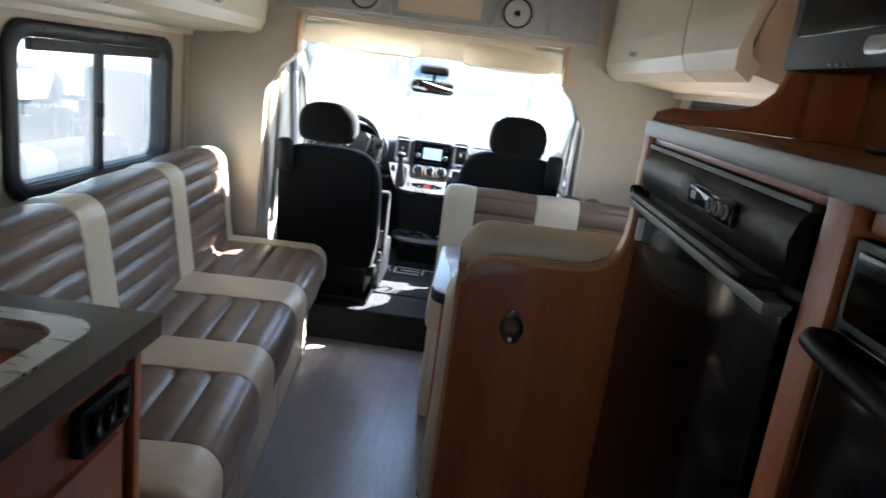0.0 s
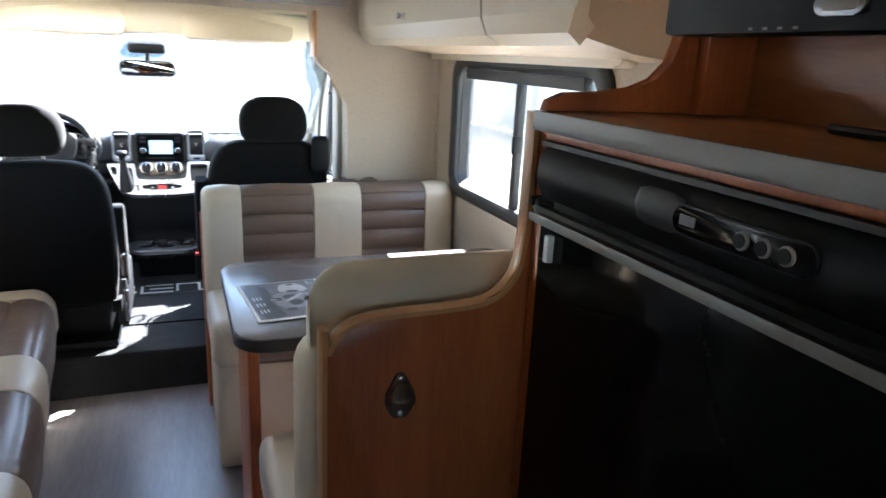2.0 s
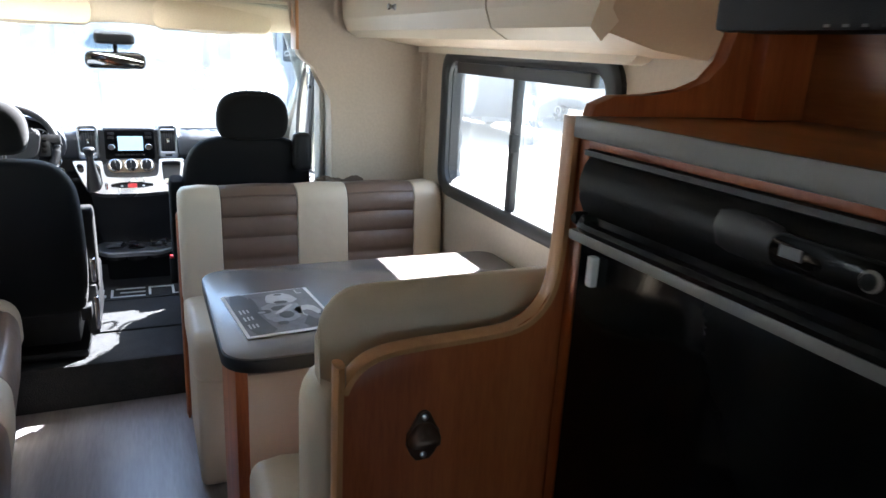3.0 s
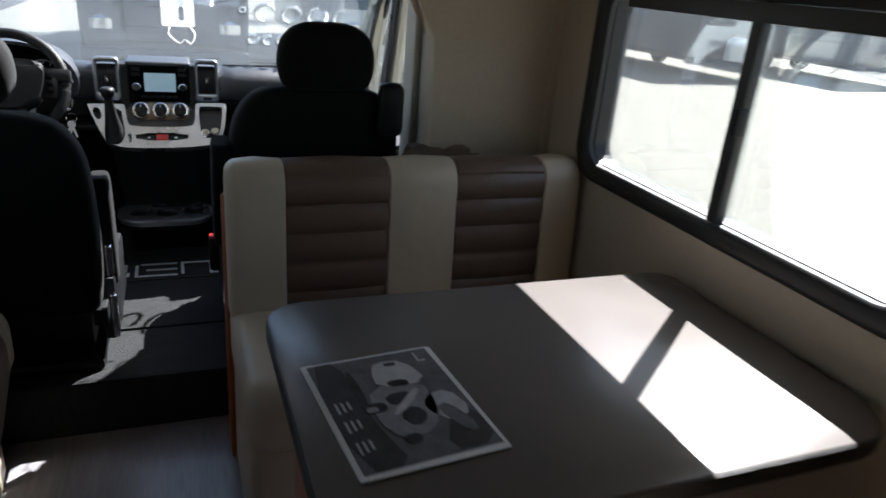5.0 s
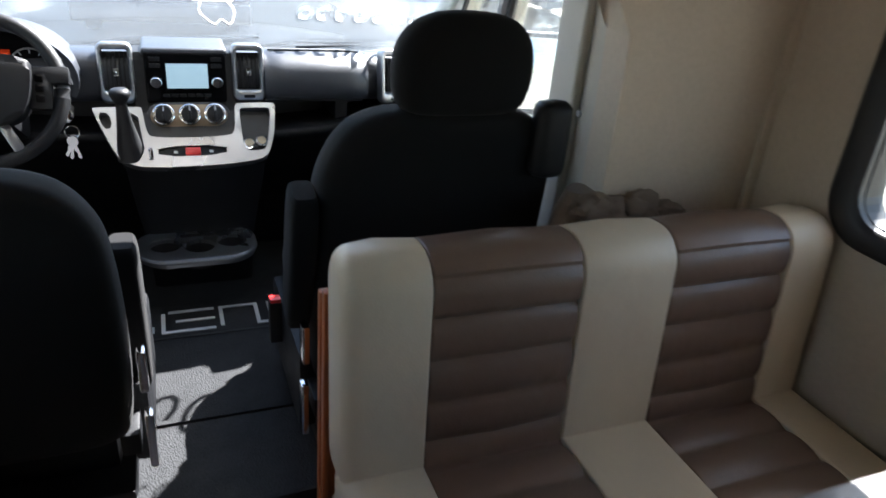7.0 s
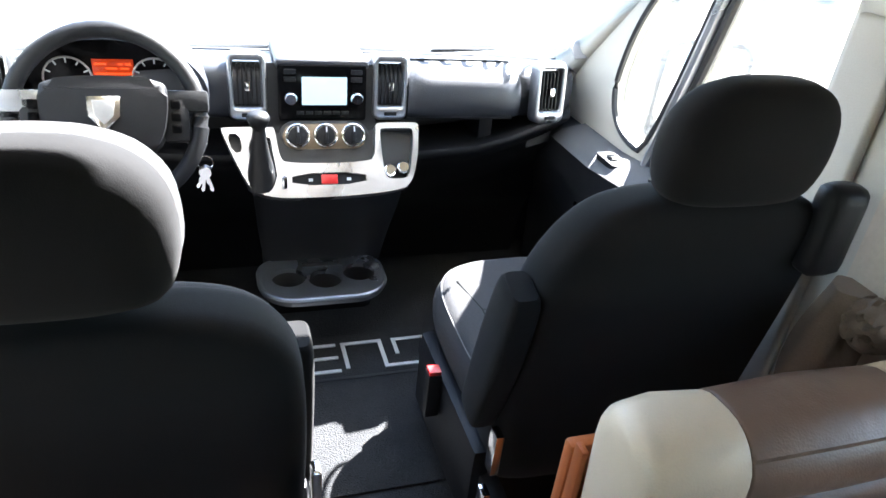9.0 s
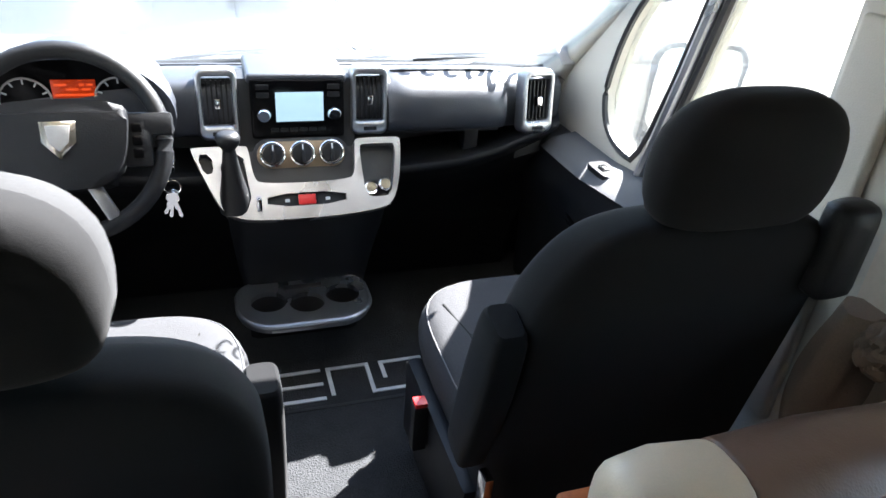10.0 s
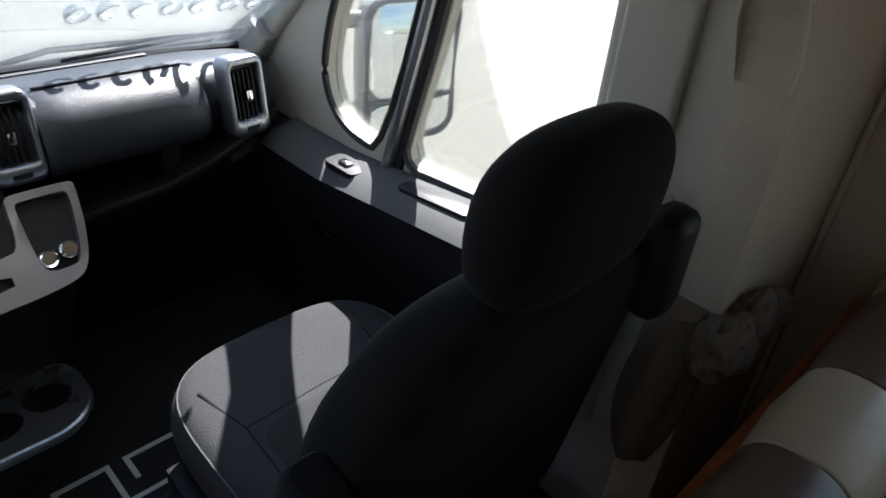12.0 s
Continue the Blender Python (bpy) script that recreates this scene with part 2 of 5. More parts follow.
AX = {"x": lambda a, b, c: (c, a, b), "y": lambda a, b, c: (a, c, b), "z": lambda a, b, c: (a, b, c)}


def prism(outline, axis, c0, c1, bevel=0.0, seg=2, holes=(), bm=None, m=None, centre=(0, 0)):
    """An outline pushed along an axis from c0 to c1, with holes through it."""
    own = bmesh.new()
    f3 = AX[axis]
    if not holes:
        lo = [own.verts.new(f3(a + centre[0], b + centre[1], c0)) for a, b in outline]
        hi = [own.verts.new(f3(a + centre[0], b + centre[1], c1)) for a, b in outline]
        own.faces.new(lo), own.faces.new(hi)
        for i in range(len(lo)):
            own.faces.new((lo[i - 1], lo[i], hi[i], hi[i - 1]))
        if bevel:
            caps = [e for e in own.edges if (e.verts[0] in lo) == (e.verts[1] in lo)]
            bmesh.ops.bevel(own, geom=caps, offset=bevel, segments=seg, affect="EDGES", profile=0.6)
    else:
        edges = []
        for loop in (outline, *holes):
            vs = [own.verts.new(f3(a + centre[0], b + centre[1], c0)) for a, b in loop]
            edges += [own.edges.new((vs[i - 1], vs[i])) for i in range(len(vs))]
        res = bmesh.ops.triangle_fill(own, edges=edges, use_beauty=True)
        faces = [g for g in res["geom"] if isinstance(g, bmesh.types.BMFace)]
        ext = bmesh.ops.extrude_face_region(own, geom=faces)
        d = Vector(f3(0, 0, c1 - c0))
        for v in (g for g in ext["geom"] if isinstance(g, bmesh.types.BMVert)):
            v.co += d
        bmesh.ops.recalc_face_normals(own, faces=own.faces)
    if m is not None:
        own.transform(m)
    return join(bm, own)


def loft(rings, cap=True, bm=None, m=None):
    own = bmesh.new()
    vs = [[own.verts.new(p) for p in ring] for ring in rings]
    k = len(vs[0])
    for a, b in zip(vs, vs[1:]):
        for i in range(k):
            own.faces.new((a[i - 1], a[i], b[i], b[i - 1]))
    if cap:
        own.faces.new(vs[0]), own.faces.new(vs[-1])
    if m is not None:
        own.transform(m)
    return join(bm, own)


def blob(rows, n=28, power=3.0, bm=None, m=None):
    """A soft body from rounded sections stacked up z: rows of (z, x, y, half width, half depth)."""
    rings = []
    for z, x, y, hw, hd in rows:
        ring = []
        for i in range(n):
            a = 2 * math.pi * i / n
            c, s = math.cos(a), math.sin(a)
            ring.append((x + hw * math.copysign(abs(c) ** (2 / power), c), y + hd * math.copysign(abs(s) ** (2 / power), s), z))
        rings.append(ring)
    return loft(rings, True, bm, m)


def smooth_rows(keys, n=22):
    """Fills rows between keys with a smooth curve."""
    keys = np.array(keys, float)
    t = np.linspace(0, len(keys) - 1, n)
    out = []
    for u in t:
        i = min(int(u), len(keys) - 2)
        f = u - i
        p0, p1, p2, p3 = keys[max(i - 1, 0)], keys[i], keys[i + 1], keys[min(i + 2, len(keys) - 1)]
        out.append(tuple(0.5 * (2 * p1 + (p2 - p0) * f + (2 * p0 - 5 * p1 + 4 * p2 - p3) * f * f + (3 * p1 - p0 - 3 * p2 + p3) * f ** 3)))
    return out


def tube(path, r, n=8, bm=None, closed=False):
    rings = []
    pts = [Vector(p) for p in path]
    for i, p in enumerate(pts):
        if closed:
            d = pts[(i + 1) % len(pts)] - pts[i - 1]
        else:
            d = pts[min(i + 1, len(pts) - 1)] - pts[max(i - 1, 0)]
        q = d.to_track_quat("Z", "Y")
        rings.append([p + q @ Vector((r * math.cos(2 * math.pi * k / n), r * math.sin(2 * math.pi * k / n), 0)) for k in range(n)])
    if closed:
        rings.append(rings[0])
    own = loft(rings, not closed)
    if closed:
        bmesh.ops.remove_doubles(own, verts=own.verts, dist=1e-5)
    return join(bm, own)


def lathe(profile, at, axis="z", n=24, bm=None):
    """A turned body: rows of (radius, height)."""
    f3 = AX[axis]
    rings = [[Vector(at) + Vector(f3(r * math.cos(2 * math.pi * i / n), r * math.sin(2 * math.pi * i / n), h)) for i in range(n)] for r, h in profile]
    return loft(rings, True, bm)


def rounded(pts, times=2):
    """Cuts an outline's corners round."""
    for _ in range(times):
        out = []
        for (a, b), (c, d) in zip(pts, pts[1:] + pts[:1]):
            out += [(a * 0.75 + c * 0.25, b * 0.75 + d * 0.25), (a * 0.25 + c * 0.75, b * 0.25 + d * 0.75)]
        pts = out
    return pts


def bezel(outer, inner, axis, c_back, c_front, soft, m=None):
    """A frame with rounded front edges between two outlines of as many points; c_front is the side that is seen."""
    f3 = AX[axis]
    mid = lambda t: [(a + (c - a) * t, b + (d - b) * t) for (a, b), (c, d) in zip(outer, inner)]
    d = 1 if c_front > c_back else -1
    rows = [(outer, c_back), (outer, c_front - d * soft), (mid(0.12), c_front - d * soft * 0.3), (mid(0.32), c_front), (mid(0.68), c_front),
            (mid(0.88), c_front - d * soft * 0.3), (inner, c_front - d * soft), (inner, c_back)]
    rings = [[f3(a, b, c) for a, b in pts] for pts, c in rows]
    own = loft(rings + [rings[0]], False)
    bmesh.ops.remove_doubles(own, verts=own.verts, dist=1e-6)
    if m is not None:
        own.transform(m)
    return own


# ---- the shell ----
XL, XR, YB, YC, ZC = -0.985, 1.205, -1.0, 3.625, 1.95
CX, ZCAB, AX0 = 0.12, 0.172, 0.106


def ground_sheet():
    bm = bmesh.new()
    bmesh.ops.create_grid(bm, x_segments=60, y_segments=60, size=400)
    for v in bm.verts:
        v.co.z = -0.75 + 0.012 * noise.noise(v.co * 0.05)
    setting("ground", bm, GROUND, "pale sunlit concrete parking lot", "ground")


def at(pts, a, b):
    return [(p + a, q + b) for p, q in pts]


def shell():
    setting("floor", box(XL - 0.045, XR + 0.045, YB, 3.70, -0.06, 0.0), FLOOR, "grey-brown wood-look vinyl floor of the living area", "floor", False)
    setting("cab_floor", box(XL - 0.045, XR + 0.045, 3.702, 5.06, -0.06, ZCAB, 0.012), CARPET, "black carpet on the floor of the driving cab", "carpet", False)
    side = [(YB, -0.06), (YC + 0.05, -0.06), (YC + 0.05, ZC), (YB, ZC)]
    setting("wall_right", prism(side, "x", XR, XR + 0.045, holes=[at(rr(0.98, 0.475, 0.075), 2.905, 1.115)]), WALL,
            "beige textured vinyl side wall beside the dinette", "wall", False)
    setting("wall_left", prism(side, "x", XL - 0.045, XL, holes=[at(rr(0.98, 0.475, 0.075), 2.955, 1.068)]), WALL,
            "beige textured vinyl side wall behind the sofa", "wall", False)
    # unseen closing wall; its opening is added to let daylight in from behind
    setting("wall_rear", prism([(XL, -0.06), (XR, -0.06), (XR, ZC), (XL, ZC)], "y", YB - 0.05, YB, holes=[at(rr(0.78, 0.34, 0.06), 0.1, 1.35)]), WALL, "plain unseen beige rear wall with an opening added for light", "wall", False)
    setting("ceiling", box(XL - 0.045, XR + 0.045, YB - 0.05, YC + 0.05, ZC, ZC + 0.05), CEIL, "white vinyl ceiling panel", "ceiling", False)
    half = [(0.715, 0.0), (0.72, 0.75), (0.717, 1.10), (0.712, 1.17), (0.70, 1.22), (0.68, 1.255), (0.65, 1.285), (0.615, 1.31), (0.595, 1.33), (0.59, 1.36), (0.585, 1.525)]
    arch = [(XL, 0)] + [(AX0 - a, z) for a, z in half] + [(AX0 + a, z) for a, z in half[::-1]] + [(XR, 0), (XR, ZC), (XL, ZC)]
    setting("wall_bulkhead", prism(arch, "y", YC, YC + 0.075, 0.016, 3), WALL, "beige bulkhead wall with an arched opening to the cab", "wall", False)
    for s in (AX0 - 0.588, AX0 + 0.588):
        setting("trim_arch", box(s - 0.006, s + 0.006, YC - 0.012, YC + 0.08, 1.345, 1.515, 0.004), WOOD_EDGE, "light wood edging on the cab opening", "trim")
    for s, x in ((1, XR - 0.012), (-1, XL + 0.012)):
        setting("trim_corner", box(x - 0.012, x + 0.012, YC - 0.012, YC - 0.001, 0.0, ZC, 0.004), WALL, "beige corner moulding", "trim")


def window(name, x, out, y, z, label):
    """A sliding window with a black frame in a side wall; out: +1 where the outside lies to +x."""
    w = thing(name, label, "window", kind="structure")
    o, i = at(rr(1.055, 0.535, 0.09), y, z), at(rr(0.94, 0.44, 0.06), y, z)
    part("window_frame", bezel(o, i, "x", x + out * 0.001, x - out * 0.024, 0.010), RUBBER, w, "black rounded window frame")
    part("window_liner", prism(at(rr(0.976, 0.471, 0.072), y, z), "x", x + out * 0.002, x + out * 0.05, holes=[at(rr(0.936, 0.435, 0.055), y, z)]), RUBBER, w, "", False)
    part("mullion", box(x - 0.012, x + 0.012, y - 0.035, y - 0.005, z - 0.222, z + 0.222, 0.003), RUBBER, w)
    part("latch", box(x - out * 0.012 - 0.014, x - out * 0.012 + 0.014, y - 0.044, y - 0.026, z - 0.035, z + 0.02, 0.004), PLASTIC, w)
    part("top_track", box(x - 0.014, x + 0.014, y - 0.40, y + 0.40, z + 0.180, z + 0.217, 0.004), RUBBER, w)
    for a in (-0.36, -0.2, 0.12, 0.28, 0.4):
        part("screw", lathe([(0.006, 0), (0.006, 0.003), (0.003, 0.004)], (x - out * 0.022 if out < 0 else x - 0.026, y + a, z + 0.244), "x", 10), PLASTIC, w)
    for a, b, dx in ((-0.474, -0.02, 0.018), (-0.02, 0.474, 0.030)):
        p = part("pane", box(x + out * dx, x + out * (dx + 0.004), y + a, y + b, z - 0.222, z + 0.222), CLEAR, w, "clear window pane", False)
        p.visible_shadow = False


ground_sheet()
shell()
window("window_1", XR, 1, 2.905, 1.115, "black-framed sliding window above the dinette table")
window("window_2", XL, -1, 2.955, 1.068, "black-framed sliding window above the sofa")


# ---- upholstery ----
def resample(pts, step):
    out = []
    for (a, b), (c, d) in zip(pts, pts[1:] + pts[:1]):
        k = max(1, int(math.hypot(c - a, d - b) / step))
        out += [(a + (c - a) * j / k, b + (d - b) * j / k) for j in range(k)]
    return out


def stripe(x0, x1, D, H, radii, face, n, depth, end0, end1):
    """One strip of a padded cushion, swept along x; scallops on its top or on its front."""
    base = resample(rr(D, H, radii, 6), 0.007)
    sec = []
    for u, w in base:
        du = dw = 0.0
        if n:
            if face == "top" and w > 0 and -D / 2 + 0.03 < u < D / 2 - 0.01:
                t = (u + D / 2 - 0.03) / (D - 0.04)
                dw = -depth * (1 - abs(math.sin(math.pi * n * t)) ** 0.38) * min(1, (w / (H / 2)) ** 2)
            if face == "front" and u < 0 and -H / 2 + 0.015 < w < H / 2 - 0.03:
                t = (w + H / 2 - 0.015) / (H - 0.045)
                du = depth * (1 - abs(math.sin(math.pi * n * t)) ** 0.38) * min(1, (-u / (D / 2)) ** 2)
        sec.append((u + du, w + dw))
    arc = [(1 - math.sin(a), 1 - math.cos(a)) for a in np.linspace(0, math.pi / 2, 6)]
    rows = [(x0 + p * end0, q * end0) for p, q in reversed(arc)] + [((x0 + x1) / 2, -0.004)] + [(x1 - p * end1, q * end1) for p, q in arc]
    rings = []
    for x, q in rows:
        fu, fw = 1 - 2 * q / D, 1 - 2 * q / H
        rings.append([(x, u * fu, w * fw) for u, w in sec])
    return loft(rings)


def cushion(name, parent, bands, D, H, y, z, radii, face, n, depth, tilt=0.0):
    """bands: (x0, x1, brown?). The cushion is one part; each strip is a piece of it."""
    c = new(name)
    c.parent = parent
    c.matrix_basis = pose(0, y, z, tilt)
    for k, (a, b, brown) in enumerate(bands):
        bm = stripe(a, b, D, H, radii, face, n if brown else 0, depth, 0.03 if k == 0 else 0.005, 0.03 if k == len(bands) - 1 else 0.005)
        part("brown_strip" if brown else "cream_strip", bm, BROWN if brown else CREAM, c, "brown ribbed leatherette" if brown else "cream leatherette")
    return c


def sofa():
    s = thing("sofa", "long cream and brown ribbed leatherette sofa along the wall", "sofa", (-0.752, 0, 0), rz=95.5)
    y0, y1 = 1.58, 3.53
    seat = [(y0, 1.76, 0), (1.76, 2.11, 1), (2.11, 2.31, 0), (2.31, 2.69, 1), (2.69, 2.92, 0), (2.92, 3.41, 1), (3.41, y1, 0)]
    back = [(y0, 1.72, 0), (1.72, 2.15, 1), (2.15, 2.30, 0), (2.30, 2.80, 1), (2.80, 2.95, 0), (2.95, 3.42, 1), (3.42, y1, 0)]
    cushion("seat", s, seat, 0.60, 0.17, -0.535, 0.425, (0.03, 0.075, 0.04, 0.02), "top", 6, 0.018)
    cushion("backrest", s, back, 0.18, 0.46, -0.29, 0.67, (0.05, 0.07, 0.04, 0.03), "front", 6, 0.018, -8)
    part("base", box(y0, y1, -0.77, -0.17, 0.0, 0.345, 0.015), CREAM, s, "cream vinyl sofa base")
    for a in (2.21, 2.80):
        part("base_seam", box(a - 0.002, a + 0.002, -0.7725, -0.769, 0.03, 0.33), TAN_PANEL, s)
    part("latch", box(2.60, 2.63, -0.777, -0.769, 0.27, 0.30, 0.003), PLASTIC, s)


def front_bench():
    b = thing("dinette_bench", "cream and brown ribbed dinette bench backing onto the cab", "bench", (0, 3.0, 0), group="dinette benches")
    bands = [(0.252, 0.385, 0), (0.385, 0.64, 1), (0.64, 0.82, 0), (0.82, 1.075, 1), (1.075, 1.195, 0)]
    cushion("seat", b, bands, 0.44, 0.15, 0.215, 0.455, (0.03, 0.06, 0.03, 0.02), "top", 5, 0.013)
    cushion("backrest", b, bands, 0.13, 0.41, 0.428, 0.685, (0.05, 0.06, 0.03, 0.03), "front", 5, 0.014, -4)
    part("base", box(0.262, 1.195, 0.03, 0.50, 0.0, 0.382, 0.03, 3), CREAM, b, "cream vinyl bench base")
    part("back_panel", box(0.247, 1.195, 0.512, 0.532, 0.0, 0.78, 0.006), WOOD, b, "cherry wood back panel")
    part("edge_trim", box(0.250, 0.260, 0.492, 0.513, 0.0, 0.79, 0.004), WOOD, b)


def rear_bench():
    b = thing("dinette_bench", "cream dinette bench backing onto the wooden partition", "bench", (0, 1.81, 0), group="dinette benches")
    bands = [(-1.195, -1.08, 0), (-1.08, -0.83, 1), (-0.83, -0.65, 0), (-0.65, -0.46, 1), (-0.46, -0.325, 0)]
    r = new("cushions")
    r.parent = b
    r.matrix_basis = pose(0, 0, 0, 0, 0, 180)
    for name, D, H, y, z, rad, face, tilt in (("seat", 0.46, 0.15, -0.37, 0.425, (0.03, 0.06, 0.03, 0.02), "top", 0),):
        for k, (x0, x1, br) in enumerate(bands):
            bm = stripe(x0, x1, D, H, rad, face, 5 if br else 0, 0.013, 0.03 if k == 0 else 0.005, 0.03 if k == 4 else 0.005)
            bm.transform(pose(0, y, z))
            part("seat_strip", bm, BROWN if br else CREAM, r)
    bm = stripe(-1.195, -0.332, 0.13, 0.48, (0.05, 0.05, 0.03, 0.03), "front", 0, 0, 0.03, 0.045)
    bm.transform(pose(0, -0.052, 0.715))
    part("lower_back", bm, CREAM, r, "cream leatherette backrest")
    bm = stripe(-1.195, -0.35, 0.09, 0.20, (0.05, 0.05, 0.04, 0.04), "front", 0, 0, 0.03, 0.06)
    bm.transform(pose(0, -0.042, 0.971))
    part("head_bolster", bm, CREAM, r, "cream padded bolster")
    part("base", box(0.335, 1.195, 0.0, 0.57, 0.0, 0.352, 0.03, 3), CREAM, b, "cream vinyl bench base")


def dinette_table():
    t = thing("dinette_table", "dark taupe laminate dinette table with black edge", "table", (0.735, 2.672, 0.0))
    w, d = 0.90, 0.61
    o = rr(w, d, (0.04, 0.07, 0.07, 0.10), 8)
    part("tabletop", prism(o, "z", 0.716, 0.74, 0.003), TABLE, t)
    part("edge_band", prism(rr(w + 0.006, d + 0.006, (0.043, 0.073, 0.073, 0.103), 8), "z", 0.708, 0.737, 0.004, holes=()), RUBBER, t, "black table edge")
    part("leg", box(-0.42, -0.39, -0.17, 0.13, 0.0, 0.71, 0.008), WOOD, t, "cherry wood table leg")
    part("wall_bracket", box(0.44, 0.468, -0.25, 0.25, 0.66, 0.706, 0.004), SHADE_GREY, t)


def magazine():
    """A printed sheet with a grey picture of a motorhome."""
    m = thing("brochure", "glossy grey printed brochure lying on the table", "brochure", (0.435, 2.618, 0.7405), rz=5.7)
    part("paper", prism(rr(0.216, 0.279, 0.003, 2), "z", 0.0, 0.0016, bm=prism(rr(0.216, 0.279, 0.003, 2), "z", 0.0017, 0.0032, m=pose(0.002, -0.003, 0, 0, 0, -0.8))), PAPER, m)
    part("picture", box(-0.10, 0.102, -0.132, 0.132, 0.0034, 0.0038), PRINT_MID, m, "grey printed picture", False)

    def shape(name, pts, layer, material):
        z = 0.0038 + 0.0003 * layer
        part(name, prism(rounded(pts, 1), "z", z, z + 0.0002), material, m, "", False)

    def oval(name, x, y, w, h, layer, material):
        z = 0.0038 + 0.0003 * layer
        part(name, prism(rr(w, h, 0.45 * min(w, h), 4), "z", z, z + 0.0002, centre=(x, y)), material, m, "", False)

    shape("printed_margin", [(-0.10, 0.132), (-0.05, 0.132), (-0.052, 0.02), (-0.045, -0.06), (-0.03, -0.132), (-0.10, -0.132)], 1, PRINT_DARK)
    shape("printed_road", [(0.02, -0.128), (0.10, -0.128), (0.10, -0.05), (0.07, -0.03)], 1, PRINT_DARK)
    shape("printed_bank", [(0.03, -0.03), (0.045, 0.005), (0.085, 0.01), (0.098, -0.05), (0.06, -0.07)], 2, PRINT_LIGHT)
    shape("printed_verge", [(0.045, -0.03), (0.07, -0.02), (0.09, -0.09), (0.07, -0.1)], 3, PRINT_MID)
    shape("printed_cab", [(-0.03, 0.05), (0.055, 0.042), (0.055, -0.02), (0.03, -0.075), (-0.025, -0.085), (-0.045, -0.03)], 2, PRINT_PALE)
    shape("printed_vehicle", [(0.004, 0.112), (0.052, 0.106), (0.068, 0.036), (-0.016, 0.042), (-0.010, 0.088)], 4, PRINT_LIGHT)
    shape("printed_window", [(0.016, 0.105), (0.036, 0.104), (0.036, 0.094), (0.016, 0.095)], 5, PRINT_DARK)
    shape("printed_window", [(0.003, 0.056), (0.034, 0.054), (0.036, 0.036), (0.003, 0.038)], 5, PRINT_DARK)
    shape("printed_windscreen", [(-0.016, 0.022), (0.028, 0.024), (0.018, 0.0), (-0.012, -0.008)], 3, PRINT_DARK)
    shape("printed_bonnet", [(0.036, 0.028), (0.044, 0.018), (-0.008, -0.03), (-0.020, -0.026)], 4, PRINT_LIGHT)
    shape("printed_grille", [(-0.012, -0.03), (0.020, -0.012), (0.032, -0.045), (0.002, -0.066)], 4, PRINT_DARK)
    shape("printed_mirror", [(-0.052, 0.10), (-0.04, 0.10), (-0.04, 0.01), (-0.052, 0.0)], 3, PRINT_DARK)
    oval("printed_wheel", -0.036, -0.004, 0.034, 0.024, 4, PRINT_DARK)
    oval("printed_hub", -0.042, -0.007, 0.018, 0.013, 5, PRINT_PALE)
    oval("printed_wheel", -0.012, -0.085, 0.026, 0.02, 4, PRINT_DARK)
    for y in (0.013, -0.032, -0.08):
        for k in range(3):
            part("text_bar", box(-0.09 + 0.009 * k, -0.086 + 0.009 * k, y - 0.014 + 0.003 * k, y + 0.012, 0.0043, 0.0045), PRINT_LIGHT, m, "", False)
    part("masthead_bar", box(0.074, 0.078, 0.095, 0.122, 0.0041, 0.0043), PRINT_LIGHT, m, "", False)
    part("masthead_bar", box(0.0782, 0.088, 0.095, 0.100, 0.0041, 0.0043), PRINT_LIGHT, m, "", False)



sofa()
front_bench()
rear_bench()
dinette_table()
magazine()


# ---- kitchen side ----
def partition():
    p = thing("partition_panel", "cherry wood partition panel behind the dinette bench", "partition", (0.100, 1.77, -0.019))
    o = [(0.255, 0.019), (0.255, 0.955), (0.260, 0.985), (0.274, 1.012), (0.30, 1.029), (0.345, 1.036), (0.44, 1.039), (0.49, 1.044), (0.52, 1.060),
         (0.540, 1.09), (0.547, 1.13), (0.549, 1.18), (0.55, 1.318), (0.585, 1.318), (0.585, 0.019)]
    part("board", prism(o, "y", -0.012, 0.010, 0.004), WOOD, p)
    path = [(x, -0.001, z) for x, z in smooth_rows(o[:-2], 40)]
    bm = bmesh.new()
    rings = []
    for i, (x, y, z) in enumerate(path):
        d = Vector(path[min(i + 1, len(path) - 1)]) - Vector(path[max(i - 1, 0)])
        d.normalize()
        nrm = Vector((d.z, 0, -d.x)) * -1
        rings.append([Vector((x, y, z)) + nrm * a + Vector((0, b, 0)) for a, b in ((-0.004, -0.014), (0.003, -0.0135), (0.006, -0.007), (0.006, 0.007), (0.003, 0.0135), (-0.004, 0.014))])
    part("edge_trim", loft(rings, bm=bm), WOOD_EDGE, p, "light wood edge moulding")


